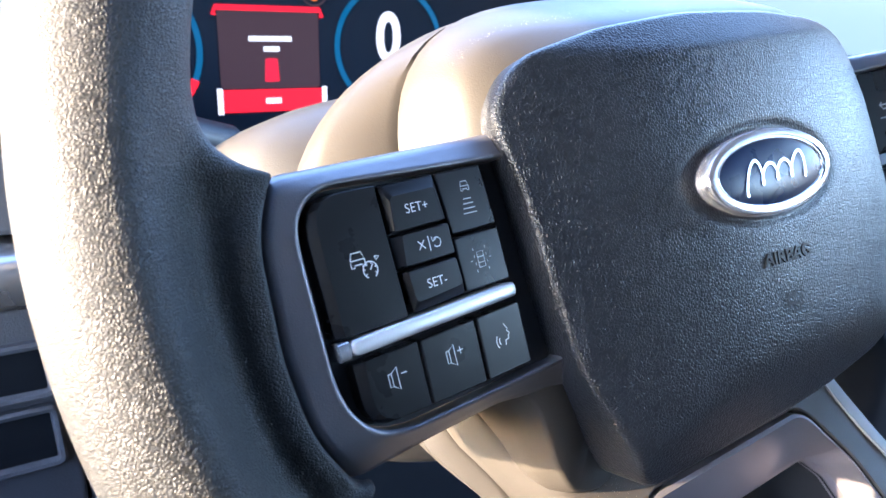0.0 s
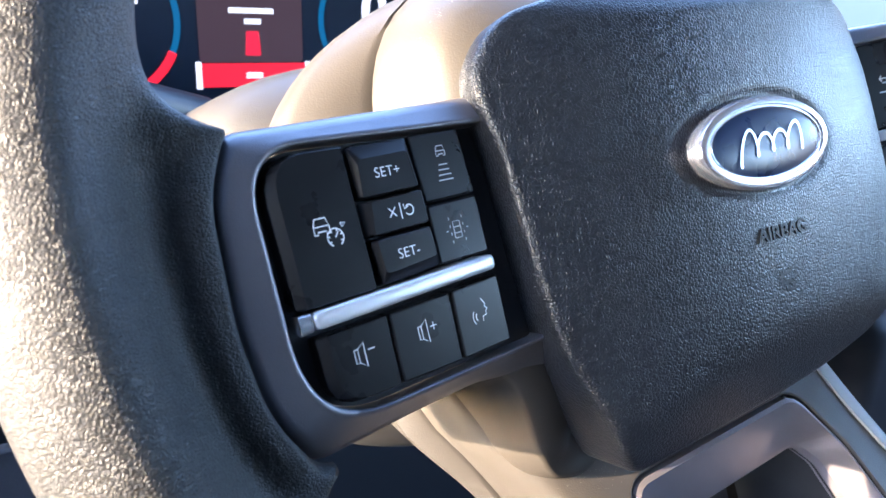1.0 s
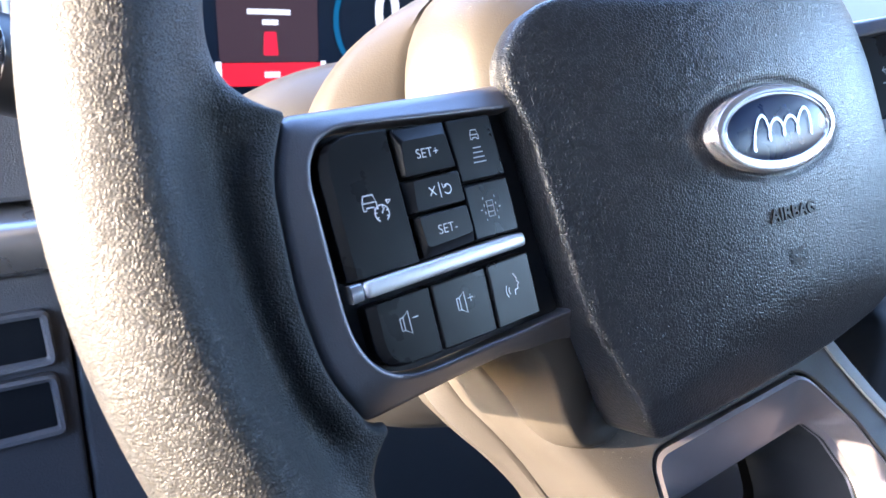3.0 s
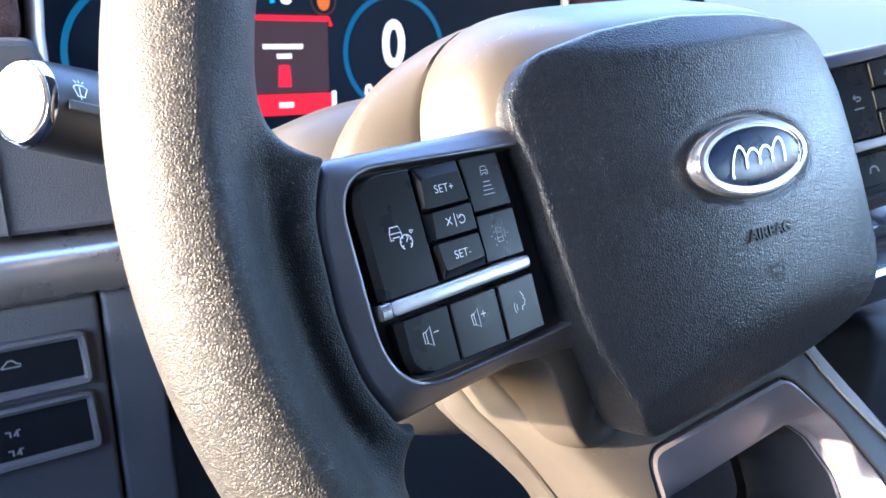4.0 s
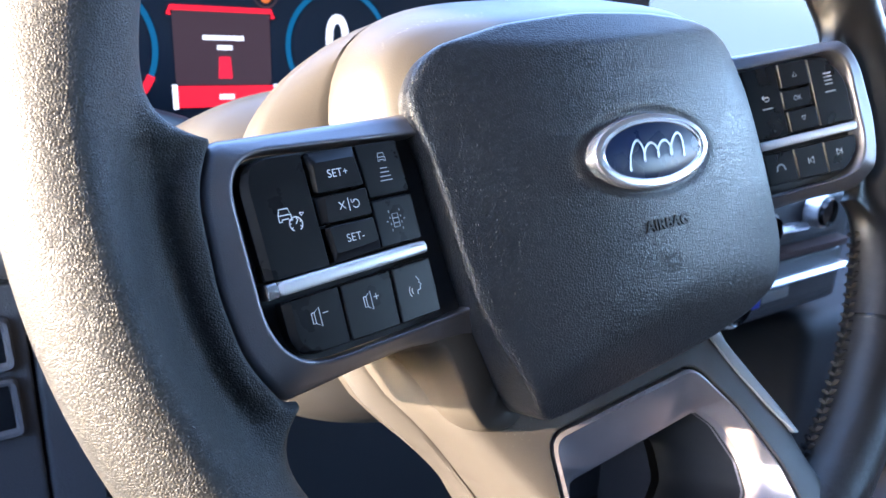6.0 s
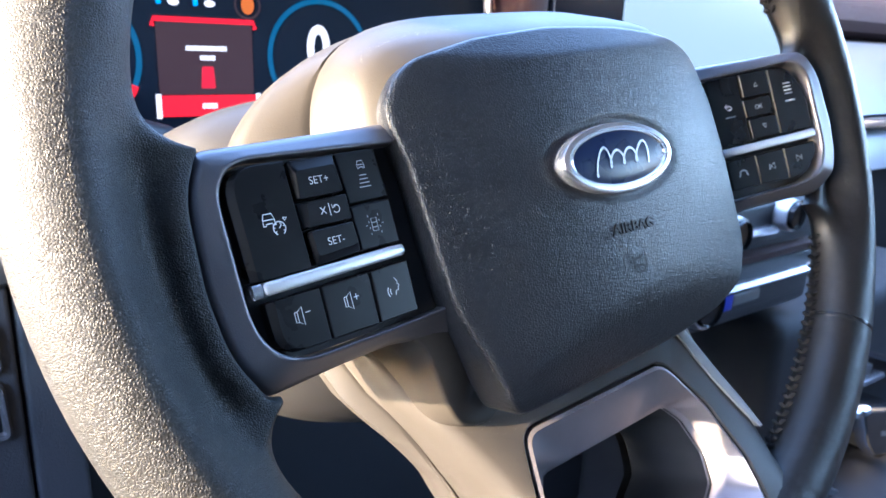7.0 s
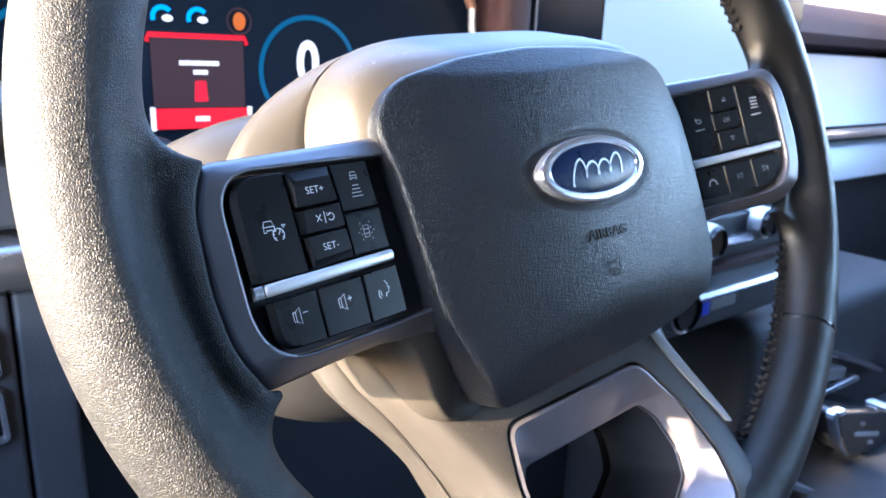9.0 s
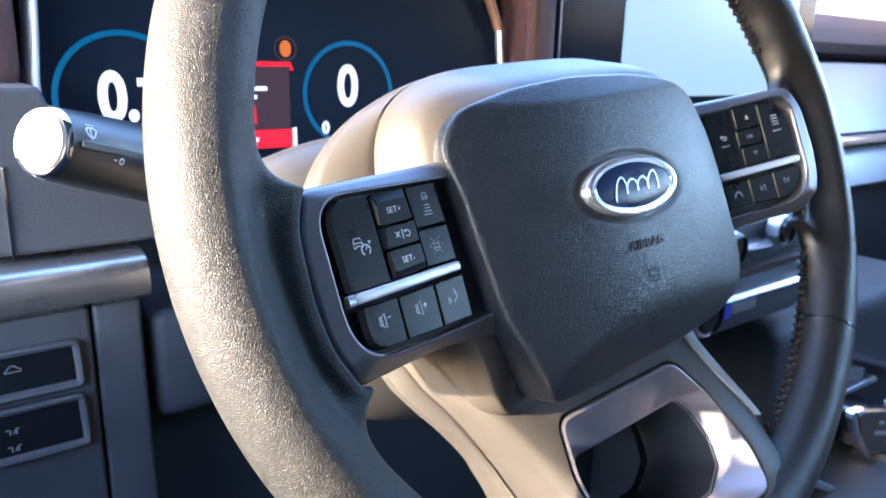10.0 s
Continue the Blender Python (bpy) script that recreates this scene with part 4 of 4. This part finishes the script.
facing("knee_panel", [(-0.34, 0.742), (-0.128, 0.742), (-0.128, 0.794), (-0.176, 0.798), (-0.188, 0.830), (-0.34, 0.830)], 0.215, 0.075, DASH, dash, "", 0.003, 0.004)
part("trim_strip", extrude_x([(0.30, 0.7125), (0.203, 0.7125), (0.198, 0.716), (0.1965, 0.722), (0.1975, 0.729), (0.201, 0.735), (0.208, 0.7385), (0.30, 0.7395)], -0.36, -0.146), WAVY, dash, "polished metal trim strip")
part("knee_panel", box(-0.34, -0.1775, 0.205, 0.40, 0.30, 0.7115, 0.003), DASH, dash)
part("knee_panel", box(-0.1760, -0.150, 0.206, 0.40, 0.30, 0.7115, 0.003), DASH, dash)
# highlight on the knee panel's edge, added as a thin chrome strip
part("edge_strip", box(-0.2095, -0.2085, 0.2135, 0.23, 0.740, 0.790, 0.001), CHROME, dash, "thin chrome strip standing in for an edge highlight")
part("knee_panel", box(-0.154, 0.20, 0.292, 0.40, 0.30, 0.700, 0.008), FOOTWELL, dash)
part("lower_cover", box(-0.145, -0.105, 0.212, 0.40, 0.628, 0.698, 0.01), DASH, dash)
for z0, z1 in ((0.668, 0.696), (0.632, 0.664)):
    bank = part("switch_bank", box(-0.30, -0.1875, 0.2030, 0.21, z0 + 0.002, z1 - 0.002, 0.001), PIANO, dash, "black switch bank")
    rings = []
    for d, y in ((0.0, 0.206), (0.0, 0.2010), (0.0012, 0.1995), (0.0030, 0.2000), (0.0042, 0.2035)):
        rings.append([(x, y, z) for x, z in rounded([(-0.30 + d, z0 + d), (-0.1835 - d, z0 + d), (-0.1845 - d, z1 - d), (-0.30 + d, z1 - d)], max(0.001, 0.005 - d), 4)])
    bm = bmesh.new()
    add_loft(bm, rings, cap=(False, False))
    part("bank_frame", bm, DASH, bank, "raised slate frame")
face = lambda x, z: Vector((x, 0.2022, z))
part("switch_symbol", strokes([[(-0.2215, 0.6840), (-0.2200, 0.6855), (-0.2185, 0.6872), (-0.2165, 0.6872), (-0.2150, 0.6855), (-0.2135, 0.6850), (-0.2135, 0.6838), (-0.2215, 0.6838)]], 0.0006, face), FAINT, dash)
for z in (0.6500, 0.6400):
    part("switch_symbol", strokes([[(-0.2245, z + 0.0015), (-0.2225, z + 0.0015), (-0.2225, z - 0.0015)], [(-0.2210, z - 0.001), (-0.2195, z + 0.0018), (-0.2180, z + 0.0018)], [(-0.2195, z + 0.0018), (-0.2195, z - 0.0015)]], 0.0008, face), FAINT, dash)
part("pad", extrude_x([(0.56, 0.864), (0.440, 0.8655), (0.412, 0.874), (0.402, 0.890), (0.408, 0.914), (0.436, 0.938), (0.56, 0.950)], 0.88, 1.40), BROWN, dash, "maroon padded strip")
part("decor_panel", extrude_x([(0.46, 0.8575), (0.405, 0.8575), (0.350, 0.8005), (0.309, 0.753), (0.46, 0.7505)], 0.715, 1.40), BRIGHT, dash, "bright metallic decor panel")
part("chrome_strip", extrude_x([(0.42, 0.7485), (0.300, 0.7485), (0.2925, 0.744), (0.2915, 0.737), (0.42, 0.734)], 0.715, 1.40), CHROME, dash, "chrome strip")
part("decor_panel", extrude_x([(0.42, 0.7305), (0.305, 0.7305), (0.278, 0.709), (0.262, 0.683), (0.42, 0.683)], 0.715, 1.40), BRIGHT, dash, "bright metallic strip")
part("glovebox", box(0.50, 1.40, 0.305, 0.62, 0.30, 0.680, 0.02), FOOTWELL, dash)

# ---------- centre touchscreen ----------
touch = thing("touchscreen", "large lit touchscreen with a black bezel", "screen")
part("bezel", box(0.222, 0.705, 0.275, 0.31, 0.797, 0.965, 0.006), GLASSY, touch)
part("display", box(0.335, 0.655, 0.2725, 0.28, 0.815, 0.950, 0.001), SCREEN, touch, "pale blue lit display")
part("edge_strip", box(0.2245, 0.2275, 0.268, 0.30, 0.797, 0.965, 0.001), SATIN, touch, "satin edge")
part("edge_strip", box(0.2405, 0.2435, 0.270, 0.30, 0.797, 0.965, 0.001), SATIN, touch, "satin edge")

# ---------- centre stack ----------
stack = thing("centre_stack", "black control panel with chrome knobs and bars", "control panel")
part("panel", box(0.20, 0.46, 0.125, 0.40, 0.612, 0.735, 0.01), DASH, stack)
part("chrome_bar", extrude_x([(0.13, 0.692), (0.112, 0.6925), (0.110, 0.6955), (0.113, 0.6985), (0.13, 0.699)], 0.312, 0.362), POLISH, stack)
part("chrome_bar", extrude_x([(0.13, 0.6475), (0.112, 0.648), (0.110, 0.651), (0.113, 0.654), (0.13, 0.6545)], 0.292, 0.44), POLISH, stack)
part("face_plate", box(0.258, 0.44, 0.1195, 0.128, 0.681, 0.716, 0.003), DASH, stack, "slate face plate")
part("face_plate", box(0.245, 0.44, 0.1195, 0.128, 0.626, 0.666, 0.003), DASH, stack, "slate face plate")
part("copper_strip", extrude_x([(0.13, 0.668), (0.116, 0.669), (0.115, 0.675), (0.13, 0.678)], 0.27, 0.44), BROWN, stack, "dark copper strip")
part("indicator", slab(rounded([(0.372, 0.0), (0.380, 0.0), (0.380, 0.004), (0.372, 0.004)], 0.001), 0.0, 0.001), ORANGE_LIT, stack).matrix_local = Matrix.Translation((0, 0.1245, 0.664)) @ Matrix.Rotation(radians(90), 4, "X")
part("label", box(0.322, 0.362, 0.1175, 0.13, 0.633, 0.643, 0.002), BRIGHT, stack, "pale label")
part("label", box(0.309, 0.321, 0.1170, 0.13, 0.631, 0.645, 0.001), BLUELABEL, stack, "blue label")
for kx, kz, kr in ((0.300, 0.699, 0.0150), (0.272, 0.646, 0.0200), (0.378, 0.706, 0.0140)):
    knob = part("knob", tube((kx, 0.104, kz), (kx, 0.126, kz), [(0.1, 0.0), (0.1, kr * 0.7), (0.0, kr * 0.78), (0.2, kr * 0.84), (1, kr * 0.86)], 32), PIANO, stack)
    part("knob_ring", tube((kx, 0.108, kz), (kx, 0.126, kz), [(0, kr * 0.84), (0.0, kr * 0.95), (0.3, kr), (1, kr)], 32), SILVER, knob, "satin chrome knob ring")

# ---------- centre console ----------
console = thing("centre_console", "black centre console with a metal edge strip", "console")
part("body", box(0.36, 0.80, -0.75, 0.30, 0.12, 0.44, 0.02), FOOTWELL, console)
part("ramp", box(0.40, 0.80, 0.115, 0.30, 0.43, 0.60, 0.02), FOOTWELL, console)


facing("chrome_strip", [(0.5249, 0.5591), (0.6851, 0.4978), (0.6881, 0.4905), (0.5275, 0.5510)], 0.10, 0.03, CHROME, console, "chrome strip")
facing("bright_insert", [(0.5169, 0.5352), (0.5818, 0.5242), (0.5798, 0.5126), (0.5225, 0.5197)], 0.10, 0.03, BRIGHT, console, "pale metal insert")
facing("chrome_strip", [(0.5207, 0.5079), (0.6155, 0.5055), (0.6245, 0.4976), (0.5228, 0.5010)], 0.10, 0.03, POLISH, console, "satin strip")
facing("edge_strip", [(0.3926, 0.4740), (0.4917, 0.4220), (0.4856, 0.4170), (0.3898, 0.4690)], 0.06, 0.06, BRIGHT, console, "pale edge strip")
ring = part("cup_ring", tube((0.47, 0.02, 0.438), (0.47, 0.02, 0.446), [(0, 0.046), (0.0, 0.050), (1.0, 0.049), (1.0, 0.043), (0.2, 0.041)], 40), POLISH, console, "satin ring of the cup holder")
shifter = thing("gear_lever", "dark gear lever with chrome edges on the console", "gear lever")
LEVER = [(0.4749, 0.5149), (0.4967, 0.5150), (0.5988, 0.4860), (0.6554, 0.4625), (0.6700, 0.4150), (0.5233, 0.4520), (0.5017, 0.4720)]
facing("grip", LEVER, 0.062, 0.010, CHROME, shifter, "chrome edge of the lever head", 0.003, 0.006)
facing("lever_body", shrink(LEVER, 0.004), 0.070, 0.05, PIANO, shifter, "black body of the lever", 0.004, 0.006)
facing("head_panel", shrink(LEVER, 0.0035), 0.0605, 0.012, BLACKPLASTIC, shifter, "black button panel", 0.001, 0.005)
for m in ([(0.534, 0.4905), (0.548, 0.4865), (0.550, 0.4815), (0.536, 0.4855)], [(0.5261, 0.4815), (0.5906, 0.4620), (0.5920, 0.4565), (0.5275, 0.4760)], [(0.5640, 0.4600), (0.5800, 0.4550), (0.5815, 0.4500), (0.5655, 0.4550)]):
    facing("lever_mark", m, 0.0598, 0.001, ICONDIM, shifter, "", 0.0003, 0.001)
facing("release_button", [(0.5823, 0.4930), (0.6054, 0.4900), (0.6459, 0.4690), (0.6317, 0.4640)], 0.058, 0.02, SILVER, shifter, "bright release button", 0.002, 0.006)
part("stem", box(0.55, 0.59, 0.065, 0.105, 0.42, 0.48, 0.008), PIANO, shifter)

# ---------- cab ----------
structure("floor", box(-0.45, 1.44, -1.9, 1.0, 0.05, 0.11), CARPET, "dark carpeted cab floor")
structure("wall_front", box(-0.45, 1.44, 0.70, 0.75, 0.11, 0.95), DASH, "dark firewall behind the dashboard")
structure("dash_shelf", box(-0.42, 1.40, 0.622, 1.05, 0.90, 0.928), DASH, "dark shelf under the windscreen")
structure("ceiling", box(-0.40, 1.39, -1.9, 0.02, 1.46, 1.52), HEADLINER, "dark headliner")
# unseen, solid and dark to keep light from behind out
structure("wall_rear", box(-0.45, 1.44, -1.96, -1.90, 0.11, 1.46), LINER, "dark unseen wall added to close off light from behind")
structure("wall_right_lower", box(1.41, 1.47, -1.9, 1.0, 0.11, 0.94), DASH, "dark passenger door")
# unseen, brought down low to dim the light from the right
structure("wall_right_upper", box(1.41, 1.47, -1.9, 0.35, 1.24, 1.46), HEADLINER, "dark unseen rail over the passenger windows, lowered to limit light")
structure("wall_right_front_pillar", box(1.41, 1.47, 0.25, 0.75, 0.94, 1.46), HEADLINER, "dark pillar beside the windscreen")
structure("wall_right_pillar", box(1.41, 1.47, -0.62, -0.50, 0.94, 1.24), HEADLINER, "dark pillar between the passenger windows")
structure("wall_right_rear_pillar", box(1.41, 1.47, -1.9, -1.32, 0.94, 1.24), HEADLINER, "dark pillar behind the rear passenger window")
# unseen wall, added as the lower limit of light from the left
structure("wall_left_lower", box(-0.50, -0.42, -0.26, 0.75, 0.05, 0.72), DASH, "dark unseen wall added under the left light opening")
# unseen, added so that high sun misses the airbag cover and far rim
structure("wall_left_sun_block", box(-0.50, -0.42, -0.26, 0.75, 0.97, 1.46), HEADLINER, "dark unseen wall added to block high sun from the left")
# unseen, its front edge set to limit sky light on the airbag cover
structure("wall_left_rear_block", box(-0.50, -0.42, -1.96, -0.26, 0.11, 1.46), HEADLINER, "dark unseen wall added to block sky light from behind left")
structure("ground", box(-400, 400, -400, 400, -0.62, -0.60), ASPHALT, "pale dusty lot")
bm = bmesh.new()
rng = random.Random(5)
ridge_line = [(60 * math.cos(radians(a)), 60 * math.sin(radians(a)), 9.5 + 3.0 * math.sin(a * 0.21) + rng.uniform(-1.0, 1.0)) for a in range(-60, 101, 2)]
add_loft(bm, [[(x, y, -0.6) for x, y, z in ridge_line], [(x, y, z * 0.7) for x, y, z in ridge_line], [(x * 1.05, y * 1.05, z) for x, y, z in ridge_line], [(x * 1.4, y * 1.4, z * 0.8) for x, y, z in ridge_line]], cap=(False, False), closed=False)
structure("backdrop", bm, SAND, "sunlit sandy rise in the distance")
